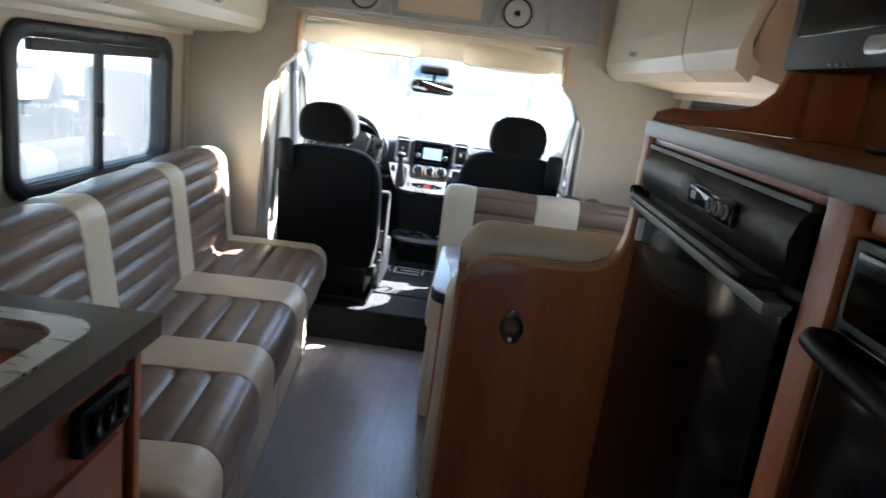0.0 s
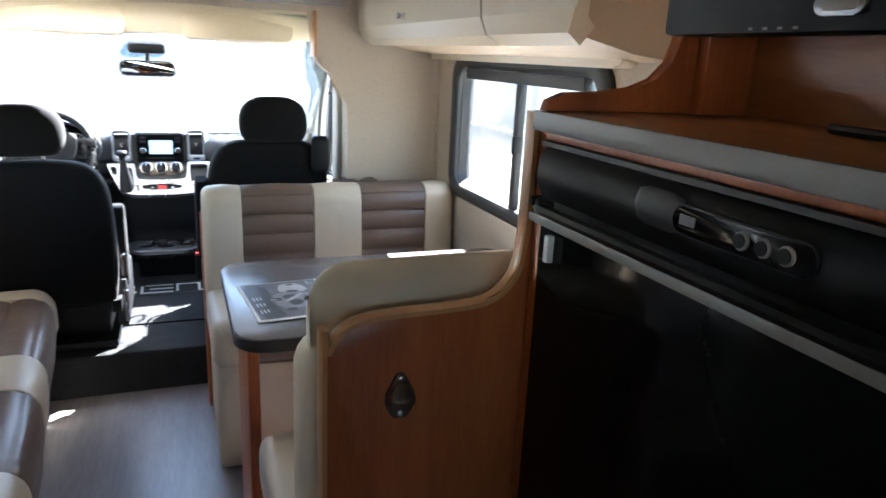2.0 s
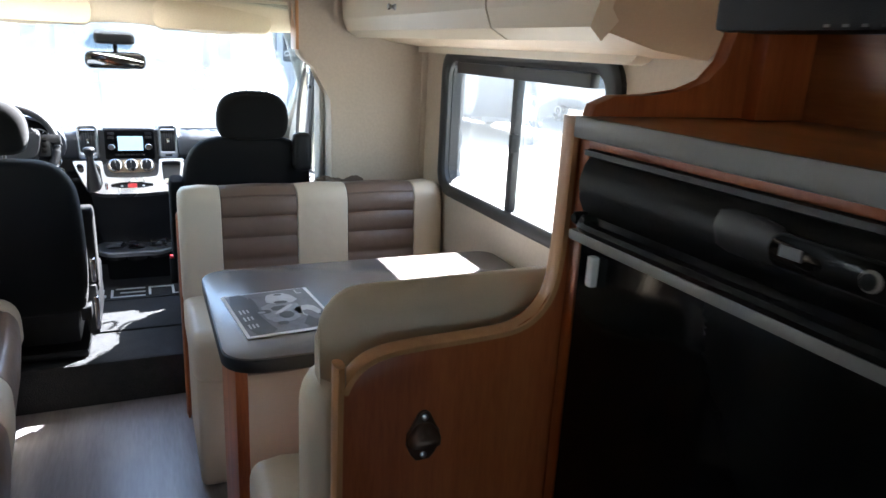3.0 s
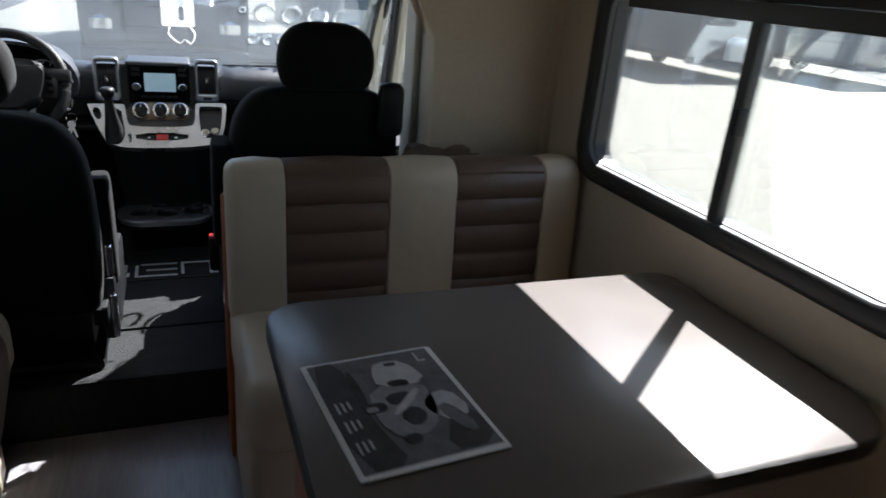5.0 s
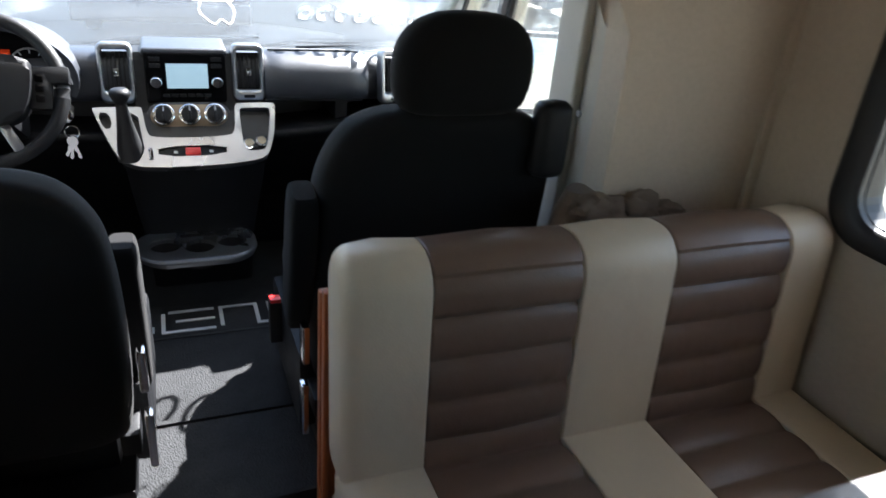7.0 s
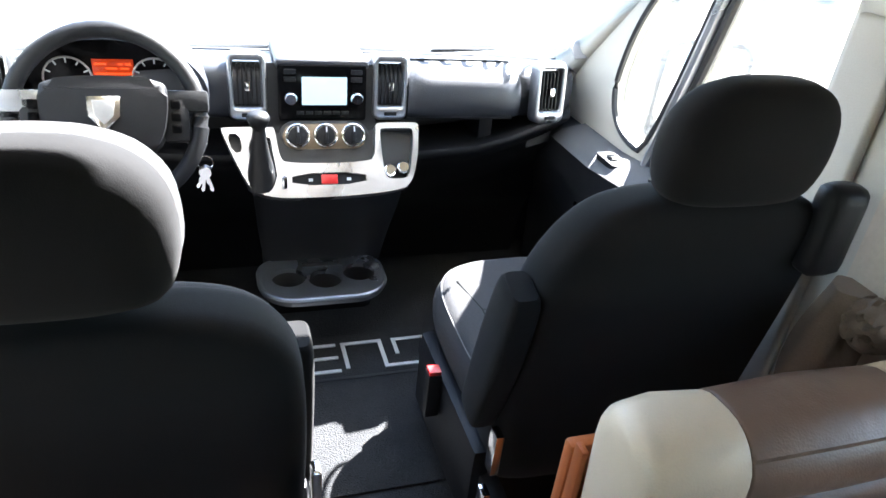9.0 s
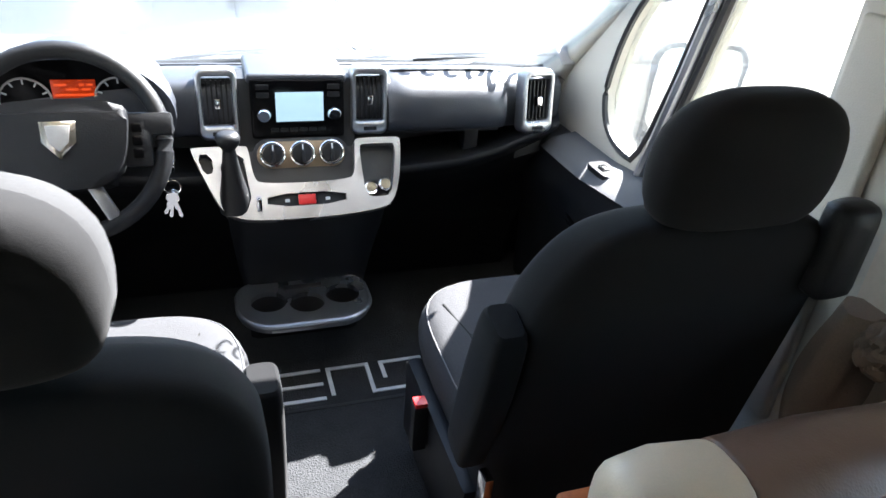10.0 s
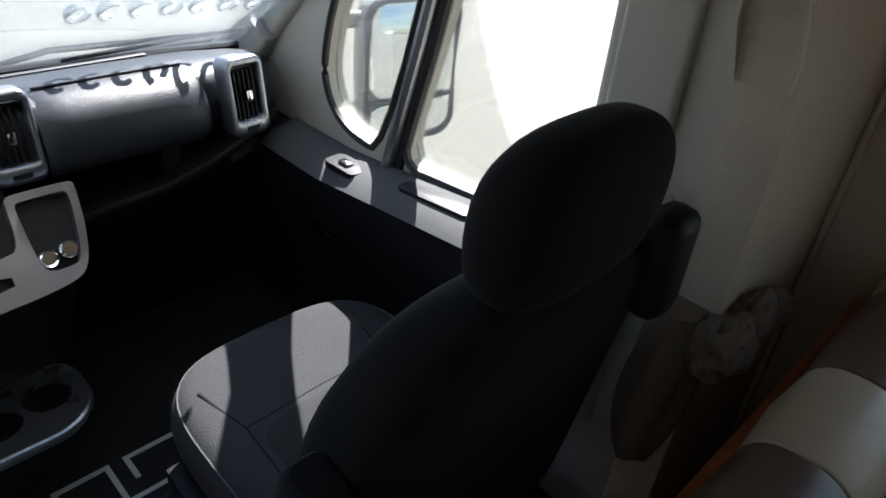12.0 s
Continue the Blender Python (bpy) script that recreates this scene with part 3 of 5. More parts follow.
def bottle_opener():
    o = thing("bottle_opener", "cast metal bottle opener screwed to the partition", "bottle opener", (0.464, 1.758, 0.893))
    plate = [(-0.008, 0.034), (-0.003, 0.038), (0.003, 0.038), (0.008, 0.034), (0.013, 0.020), (0.022, 0.008), (0.023, -0.008), (0.016, -0.024), (0.009, -0.032), (-0.009, -0.032), (-0.016, -0.024), (-0.023, -0.008), (-0.022, 0.008), (-0.013, 0.020)]
    part("plate", prism(plate, "y", -0.005, 0.0, 0.0015), BRONZE, o)
    part("hood", blob(smooth_rows([(-0.006, 0, -0.007, 0.0215, 0.015), (0.002, 0, -0.007, 0.0215, 0.015), (0.010, 0, -0.006, 0.018, 0.011), (0.018, 0, -0.005, 0.012, 0.006), (0.022, 0, -0.004, 0.006, 0.003)], 12), 20, 2.4), BRONZE, o, "domed cast opener hood")
    for z in (0.030, -0.024):
        part("screw", lathe([(0.0045, 0), (0.0045, -0.002), (0.002, -0.0035)], (0, -0.005, z), "y", 12), STEEL, o, "bright screw head")


def fridge():
    c = thing("fridge_cabinet", "cherry wood cabinet housing the refrigerator", "cabinet", (0.105, 0, -0.018))
    part("end_panel", box(0.552, XR - 0.105, 1.735, 1.757, 0.018, 1.296, 0.003), WOOD, c)
    part("stile", box(0.545, 0.575, 1.085, 1.128, 0.018, 1.296, 0.003), WOOD, c)
    part("top_rail", box(0.548, 0.575, 1.13, 1.733, 1.282, 1.296, 0.003), WOOD, c)
    part("plinth", box(0.56, XR - 0.105, 1.13, 1.733, 0.018, 0.12, 0.003), WOOD, c)
    f = thing("refrigerator", "black glossy built-in refrigerator with a control strip", "refrigerator", (0.637, 0, -0.018))
    part("body", box(0.03, 0.555, 1.135, 1.73, 0.125, 1.280, 0.004), APPLIANCE, f)
    part("door_panel", box(0.012, 0.03, 1.15, 1.722, 0.15, 1.185, 0.004), GLOSS_BLACK, f, "glossy black door panel")
    prof = [(0.03, 1.277), (0.012, 1.273), (0.006, 1.265), (0.000, 1.245), (0.002, 1.225), (0.012, 1.205), (0.03, 1.20)]
    bm = loft([[(a, y, z) for a, z in prof] for y in np.linspace(1.15, 1.722, 6)])
    part("control_fascia", bm, APPLIANCE, f, "rounded black control fascia")
    part("top_gap", box(0.008, 0.03, 1.14, 1.728, 1.275, 1.2815), RUBBER, f)
    part("handle", tube(smooth_rows([(0.012, 1.70, 1.198), (-0.012, 1.685, 1.198), (-0.014, 1.60, 1.198), (-0.014, 1.30, 1.198), (-0.012, 1.19, 1.198), (0.012, 1.175, 1.198)], 24), 0.008, 8), APPLIANCE, f, "black bar handle")
    part("silver_strip", box(-0.008, 0.02, 1.15, 1.722, 1.174, 1.187, 0.003), GREY_EDGE, f, "grey strip")
    part("handle_recess", blob([(-0.02, 0, 0, 0.001, 0.02), (-0.016, 0, 0, 0.004, 0.035), (0, 0, 0, 0.005, 0.042), (0.016, 0, 0, 0.004, 0.035), (0.02, 0, 0, 0.001, 0.02)], 16, 2.2, m=pose(0.0015, 1.465, 1.245)), RUBBER, f)
    p = part("button_plate", prism(rr(0.165, 0.026, 0.012, 5), "x", -0.0045, 0.001, 0.001, centre=(1.355, 1.243)), GLOSS_BLACK, f, "black button plate")
    part("plate_rim", prism(rr(0.169, 0.030, 0.0145, 5), "x", -0.003, 0.001, 0.0005, centre=(1.355, 1.243)), PLASTIC, f)
    part("white_label", box(-0.0056, -0.0042, 1.405, 1.426, 1.239, 1.249), PRINT_MID, p)
    for y in (1.346, 1.322, 1.298):
        part("round_button", lathe([(0.0085, 0.0), (0.0085, -0.002), (0.007, -0.003)], (-0.0045, y, 1.243), "x", 16), SHADE_GREY, p)
        part("button_face", lathe([(0.0066, 0.0), (0.0066, -0.0012)], (-0.0078, y, 1.243), "x", 14), APPLIANCE, p)
    # white tab stands in for a window's bright reflection in the glossy door
    part("reflection_tab", box(0.002, 0.013, 1.680, 1.692, 1.122, 1.160, 0.003), PAPER, f, "white tab standing in for a reflection in the door")
    for k, y in enumerate((1.70, 1.683)):
        part("hinge_knob", lathe([(0.008, 0), (0.008, -0.012), (0.005, -0.016)], (-0.002, y, 1.205), "x", 12), APPLIANCE, f)


def oven():
    c = thing("oven_cabinet", "cherry wood kitchen cabinet with a black oven", "cabinet", (0.105, 0, -0.018))
    part("body", box(0.565, XR - 0.105, 0.30, 1.08, 0.018, 1.296, 0.003), WOOD, c)
    part("panel", box(0.552, 0.566, 0.35, 1.07, 1.274, 1.293, 0.004), WOOD, c)
    o = thing("oven", "black glass oven with a dark bar handle", "oven", (0.657, 0, -0.018))
    part("door", box(-0.012, 0.012, 0.42, 1.06, 0.62, 1.200, 0.006), GLOSS_BLACK, o)
    part("control_panel", box(-0.010, 0.012, 0.42, 1.06, 1.206, 1.262, 0.005), GLOSS_BLACK, o, "black control panel")
    part("frame", box(-0.006, 0.010, 0.40, 1.072, 0.60, 1.270, 0.004), APPLIANCE, o)
    part("handle", tube(smooth_rows([(-0.01, 1.05, 1.19), (-0.034, 1.035, 1.188), (-0.038, 0.75, 1.186), (-0.034, 0.445, 1.188), (-0.01, 0.43, 1.19)], 20), 0.008, 10), APPLIANCE, o)


def counter_hutch():
    w = thing("worktop", "cherry wood worktop with a grey front edge", "worktop", (0.105, 0, -0.044))
    part("top", box(0.535, XR - 0.105, 0.30, 1.735, 1.323, 1.3465, 0.003), WOOD_H, w)
    part("front_edge", box(0.527, 0.536, 0.30, 1.737, 1.321, 1.347, 0.003), GREY_EDGE, w, "grey front edge band")
    h = thing("hutch", "cherry wood open hutch with curved side boards", "shelf unit", (0.095, 0, -0.0445))
    g = [(0.545, 1.3475), (0.55, 1.362), (0.575, 1.372), (0.63, 1.374), (0.68, 1.377), (0.715, 1.39), (0.74, 1.415), (0.752, 1.45), (0.755, 1.50), (0.755, 1.94), (0.90, 1.94), (0.90, 1.3475)]
    part("end_board", prism(g, "y", 1.715, 1.737, 0.004), WOOD, h, "curved wooden end board")
    part("back_board", box(0.86, 0.90, 0.30, 1.714, 1.3475, 1.94), WOOD_H, h)
    part("back_wall", prism(at(rr(0.95, 0.46, 0.13, 6), 1.0, 1.63), "x", 0.852, 0.8595, 0.002), CREAM_PANEL, h, "cream wall seen through the rounded back opening")
    part("side_post", box(0.775, 0.859, 1.69, 1.714, 1.3475, 1.94, 0.003), WOOD, h)
    t = thing("television", "black flat television mounted above the worktop", "television", (0.862, 1.468, 1.573))
    part("screen", box(-0.028, -0.018, -0.245, 0.245, -0.115, 0.28, 0.003), GLOSS_BLACK, t)
    part("bezel", box(-0.024, 0.03, -0.285, 0.285, -0.165, 0.31, 0.01), PLASTIC, t)
    part("badge", prism(rr(0.062, 0.024, 0.012, 6), "x", -0.029, -0.0245, 0.001, centre=(0.0, -0.136)), SILVER, t, "oval silver badge")
    part("badge_inner", prism(rr(0.046, 0.014, 0.007, 6), "x", -0.0305, -0.028, 0.0005, centre=(0.0, -0.136)), SHADE_GREY, t)
    for k in range(4):
        part("marking", box(-0.0255, -0.024, 0.05 + 0.022 * k, 0.057 + 0.022 * k, -0.160, -0.157), SHADE_GREY, t)
    part("wall_arm", box(0.03, 0.092, -0.06, 0.06, 0.02, 0.12, 0.01), PLASTIC, t)
    k = thing("power_cable", "black power cable trailing onto the worktop", "cable", (0, 0, 0))
    part("cord", tube(smooth_rows([(0.90, 1.30, 1.44), (0.895, 1.31, 1.37), (0.88, 1.335, 1.327), (0.86, 1.37, 1.310), (0.85, 1.42, 1.3085), (0.86, 1.47, 1.3085)], 24), 0.0055, 8), RUBBER, k)


def overhead(name, s, x_face, y0, y1, label, slant=0.0):
    """A cream overhead cabinet; s: +1 on the side of +x."""
    c = thing(name, label, "cabinet", (0, 0, 0), group="overhead cabinets")
    wall = XR if s > 0 else XL
    xf = x_face
    prof = [(wall, 1.375), (xf + s * 0.20, 1.388), (xf + s * 0.06, 1.415), (xf + s * 0.03, 1.46), (xf + s * 0.02, 1.52), (xf + s * 0.03, 1.80), (xf + s * 0.09, ZC), (wall, ZC)]
    near = lambda z: -0.5 * slant * (z - 1.39)
    part("body", loft([[(a, y + (near(z) if k == 0 else 0), z) for a, z in prof] for k, y in enumerate((y0 + 0.02, y1))]), TAN_PANEL if slant else CREAM_PANEL, c, "", False)
    door = [(xf + s * 0.055, 1.398), (xf + s * 0.012, 1.420), (xf - s * 0.004, 1.46), (xf - s * 0.008, 1.53), (xf, 1.72), (xf + s * 0.03, 1.90),
            (xf + s * 0.048, 1.90), (xf + s * 0.018, 1.72), (xf + s * 0.012, 1.53), (xf + s * 0.016, 1.475), (xf + s * 0.03, 1.45), (xf + s * 0.06, 1.432)]
    cuts = (y0, 2.44, y1) if slant else (y0, (y0 + y1) / 2, y1)
    for k in range(2):
        a, b = cuts[k] + 0.004, cuts[k + 1] - 0.004
        d = part("door", loft([[(p, y + (near(z) if k == 0 and j == 0 else 0), z) for p, z in door] for j, y in enumerate((a, b))]), CREAM_PANEL, c, "cream curved cabinet door", False)
        if slant and k == 0:
            continue
        part("knob", lathe([(0.009, 0), (0.009, 0.004), (0.005, 0.009), (0.008, 0.016), (0.0095, 0.02), (0.006, 0.024)], (0, 0, 0), "z", 14), STEEL, d).matrix_basis = (
            pose(xf - s * 0.006, (a + b) / 2, 1.482, 0, -90 * s, 0))
    part("valance", prism(at(rr(y1 - y0 - 0.19, 0.12, (0.0, 0.0, 0.05, 0.0)), (y0 + y1) / 2 + 0.09, 1.418), "x", min(wall, wall - s * 0.05), max(wall, wall - s * 0.05), 0.006), CREAM_PANEL, c)
    if not slant:
        part("end_cap", prism(at(rr(0.34, 0.56, (0.0, 0.12, 0.0, 0.10) if s > 0 else (0.12, 0.0, 0.10, 0.0), 6), wall - s * 0.17, 1.67), "y", y0 - 0.045, y0 + 0.018, 0.006), CREAM_PANEL, c, "rounded cream end panel")


partition()
bottle_opener()
fridge()
oven()
counter_hutch()
overhead("overhead_cabinet", 1, 0.86, 2.10, 3.60, "cream overhead cabinet above the dinette", 2.2)
overhead("overhead_cabinet", -1, -0.62, 1.2, 3.60, "cream overhead cabinet above the sofa")


def galley():
    c = thing("sink_cabinet", "cherry wood kitchen cabinet beside the sofa", "cabinet", (0, 0, 0))
    part("body", box(XL, -0.158, -0.45, 1.555, 0.0, 0.858, 0.003), WOOD, c)
    part("corner_post", box(-0.160, -0.145, 1.54, 1.562, 0.0, 0.858, 0.003), WOOD, c)
    d = part("door", box(-0.159, -0.145, 1.05, 1.50, 0.08, 0.72, 0.004), WOOD, c)
    part("door_pull", box(-0.145, -0.133, 1.10, 1.20, 0.66, 0.672, 0.003), STEEL, d)
    part("drawer", box(-0.159, -0.145, 0.55, 1.03, 0.08, 0.82, 0.004), WOOD, c)
    w = thing("sink_worktop", "dark brown laminate worktop around the sink", "worktop", (0, 0, 0))
    hole = at(rr(0.44, 0.52, 0.05), -0.412, 1.22)
    o = [(XL, -0.45), (-0.118, -0.45), (-0.118, 1.572), (XL, 1.572)]
    part("top", prism(o, "z", 0.86, 0.898, holes=[hole]), COUNTER, w, "", False)
    s = thing("sink", "stainless steel inset sink", "sink", (-0.412, 1.22, 0.898))
    part("rim", prism(rr(0.48, 0.56, 0.06), "z", 0.0005, 0.006, holes=[rr(0.40, 0.48, 0.05)]), STEEL, s, "", False)
    rings = [[(a * f, b * f, z) for a, b in rr(0.405, 0.485, 0.05)] for f, z in ((1, 0.003), (0.98, -0.02), (0.95, -0.12), (0.88, -0.14), (0.2, -0.145))]
    part("basin", loft(rings, False), STEEL, s)
    p = thing("switch_panel", "black switch panel set in the cabinet front", "switch panel", (-0.145, 1.45, 0.775))
    part("plate", prism(rr(0.14, 0.075, 0.008, 3), "x", -0.014, 0.004, 0.002), PLASTIC, p)
    for k in range(3):
        part("rocker", box(0.004, 0.010, -0.05 + 0.04 * k, -0.025 + 0.04 * k, -0.022, 0.022, 0.003), GLOSS_BLACK, p)


galley()


# ---- the cab ----
def mx(x, s):
    """x as it stands on the passenger's side (s = 1) or mirrored to the driver's (s = -1)."""
    return x if s > 0 else 2 * CX - x


def cab_door(s):
    side = "passenger" if s > 0 else "driver"
    d = thing("door_1" if s > 0 else "door_2", side + " door with dark lower panel and pale window frame", "door", (0.022 * s, 0, 0.035), kind="structure")
    a, b = sorted((mx(0.875, s), mx(0.925, s)))
    o = [(3.87, 0.66), (4.90, 0.66), (4.92, 0.84), (4.72, 1.07), (4.40, 1.38), (4.30, 1.47), (3.87, 1.50)]
    main = rounded([(3.935, 0.775), (4.2, 0.748), (4.365, 0.735), (4.285, 1.0), (4.185, 1.385), (4.06, 1.41), (3.89, 1.43), (3.90, 1.1)], 2)
    quarter = [(4.408, 0.742), (4.50, 0.742), (4.565, 0.765), (4.605, 0.81), (4.62, 0.88), (4.575, 1.04), (4.49, 1.16), (4.275, 1.37), (4.255, 1.31)]
    quarter = rounded(quarter, 2)
    part("window_frame", prism(o, "x", a, b, holes=[main, quarter]), PILLAR, d, "pale grey window surround", False)
    x = mx(0.868, s)
    part("divider_bar", tube([(x, 4.390, 0.70), (x, 4.306, 1.0), (x, 4.205, 1.40)], 0.015, 8), SILVER, d, "metal window divider")
    part("divider_seal", tube([(x + s * 0.01, 4.364, 0.70), (x + s * 0.01, 4.280, 1.0), (x + s * 0.01, 4.180, 1.40)], 0.013, 8), RUBBER, d)
    ring = [(x + s * 0.008, p, q) for p, q in resample(quarter, 0.03)]
    part("quarter_seal", tube(ring, 0.009, 6, closed=True), RUBBER, d)
    ring = [(x + s * 0.008, p, q) for p, q in resample(main, 0.03)]
    part("window_seal", tube(ring, 0.010, 6, closed=True), RUBBER, d)
    for poly in (main, quarter):
        p = part("pane", prism(poly, "x", mx(0.905, s), mx(0.909, s)), CLEAR, d, "clear door glass", False)
        p.visible_shadow = False
    prof = [(0.93, 0.02), (0.86, 0.02), (0.84, 0.10), (0.83, 0.38), (0.80, 0.50), (0.775, 0.56), (0.765, 0.62), (0.775, 0.668), (0.80, 0.688), (0.85, 0.70), (0.93, 0.70)]
    rise = lambda y: 0.11 * max(0.0, 4.50 - y)
    part("door_panel", loft([[(mx(u, s), y, z + (rise(y) if z > 0.5 else 0)) for u, z in prof] for y in (3.90, 4.08, 4.2, 4.36, 4.5, 4.92)]), PLASTIC, d, "black moulded door panel")
    ledge = [(0.772, 0.672), (0.80, 0.694), (0.868, 0.708), (0.868, 0.715), (0.798, 0.701), (0.764, 0.676)]
    part("ledge", loft([[(mx(u, s), y, z + rise(y)) for u, z in ledge] for y in (3.92, 4.10, 4.30, 4.45, 4.50, 4.60, 4.72)]), LEDGE, d, "grey plastic window ledge")
    part("grab_recess", prism(rr(0.045, 0.21, 0.02, 5), "z", -0.004, 0.0045, 0.002, m=pose(mx(0.832, s), 4.19, 0.741, -6.3)), RUBBER, d, "dark grab recess")
    sw = part("switch_plate", prism(rr(0.055, 0.10, 0.015, 4), "z", 0.700, 0.715, 0.002, centre=(mx(0.815, s), 4.455)), PLASTIC, d)
    part("window_switch", box(mx(0.812, s) - 0.01, mx(0.812, s) + 0.01, 4.44, 4.47, 0.713, 0.722, 0.003), CHROME, sw, "silver rocker switch")
    part("door_pull", tube(smooth_rows([(mx(0.80, s), 4.55, 0.55), (mx(0.775, s), 4.52, 0.545), (mx(0.775, s), 4.44, 0.54), (mx(0.80, s), 4.41, 0.535)], 14), 0.008, 8), GLOSS_BLACK, d)


def pillars(s):
    p = tagged(part("wall_pillar_b", box(*sorted((mx(0.83, s), mx(0.93, s))), YC + 0.052, 3.888, ZCAB, 1.56, 0.02, 3), PILLAR, None), "pale padded pillar behind the cab door", "pillar", kind="structure")
    part("belt_cover", box(*sorted((mx(0.81, s), mx(0.832, s))), 3.76, 3.86, 0.55, 1.25, 0.015, 3), PILLAR, p)
    part("button", lathe([(0.007, 0), (0.007, 0.004), (0.004, 0.006)], (mx(0.808, s), 3.73, 1.0), "x", 10), SHADE_GREY, p)
    keys = [((0.88, 4.985, 0.80), 0.05, 0.075), ((0.905, 4.83, 0.95), 0.034, 0.046), ((0.915, 4.58, 1.18), 0.024, 0.036), ((0.835, 4.36, 1.39), 0.045, 0.05), ((0.77, 4.20, 1.53), 0.06, 0.06)]
    rings = []
    for (x, y, z), a, b in keys:
        rings.append([(mx(x, s) + s * u, y + v * 0.75, z + v * 0.65) for u, v in rr(2 * a, 2 * b, 0.02, 4)])
    q = tagged(part("wall_pillar_a", loft(rings), PILLAR), "pale grey windscreen pillar trim", "pillar", kind="structure")
    part("tweeter_plate", box(-0.022, 0.022, -0.003, 0.003, -0.03, 0.03, 0.002, m=pose(mx(0.862, s), 4.80, 0.945, -48, 0, s * 12)), SHADE_GREY, q)


def windscreen():
    w = thing("window_3", "wide sloping windscreen glass of the cab", "window", kind="structure")
    rows = []
    for k in range(9):
        f = k / 8
        y, z, hw = 4.985 - 0.80 * f, 0.875 + 0.64 * f, 0.84 - 0.06 * f
        rows.append([(CX + hw * u, y - 0.10 * u * u, z) for u in np.linspace(-1, 1, 13)])
    bm = bmesh.new()
    vs = [[bm.verts.new(p) for p in r] for r in rows]
    for a, b in zip(vs, vs[1:]):
        for i in range(12):
            bm.faces.new((a[i], a[i + 1], b[i + 1], b[i]))
    ext = bmesh.ops.extrude_face_region(bm, geom=bm.faces[:])
    for v in (g for g in ext["geom"] if isinstance(g, bmesh.types.BMVert)):
        v.co += Vector((0, 0.004, 0.004))
    p = part("pane", bm, SCREEN_GLASS, w, "clear windscreen pane")
    p.visible_shadow = False
    part("lower_seal", tube([(a, b + 0.002, c + 0.006) for a, b, c in rows[0]], 0.010, 6), RUBBER, w)
    for s in (-1, 1):
        part("side_seal", tube([r[0 if s < 0 else -1] for r in rows], 0.012, 6), RUBBER, w)
    # price and notes brushed in white on the glass, unreadable from inside
    f_at = lambda u, f: Vector((CX + (0.84 - 0.06 * f) * u, 4.985 - 0.80 * f - 0.10 * u * u + 0.008, 0.875 + 0.64 * f + 0.008))
    rnd = random.Random(4)
    for row, (f, u0, n, hgt) in enumerate(((0.60, 0.60, 8, 0.040), (0.40, 0.46, 5, 0.10), (0.41, 0.36, 3, 0.034), (0.225, 0.42, 7, 0.058), (0.52, 0.34, 5, 0.036), (0.68, 0.64, 7, 0.036))):
        for k in range(n):
            u = u0 + k * hgt * 1.2
            if u > 0.88:
                continue
            c = f_at(u, f)
            ax, up = Vector((1, 0, 0)), Vector((0, -0.77, 0.64))
            pts = [c + ax * (hgt * 0.36 * math.cos(a)) + up * (hgt * 0.5 * math.sin(a)) for a in np.linspace(rnd.uniform(0, 2), rnd.uniform(4.5, 7.5), 9)]
            part("paint_mark", tube(pts, 0.007 if hgt > 0.05 else 0.003, 5), WHITE, w, "white brushed marking")


def hang_tag():
    g = thing("hang_tag", "white card hanging at the windscreen on a string", "card", (0.182, 4.655, 1.135), rx=-38)
    part("card", prism(rr(0.115, 0.155, 0.012, 4), "y", -0.0015, 0.0015, holes=[at(rr(0.018, 0.06, 0.009, 4), 0.012, -0.02)]), PAPER, g, "", False)
    part("string", tube(smooth_rows([(-0.03, 0, -0.078), (-0.035, 0, -0.11), (0.0, 0, -0.145), (0.02, 0, -0.13), (0.04, 0, -0.145), (0.055, 0, -0.105), (0.04, 0, -0.078)], 24), 0.003, 6), PAPER, g)


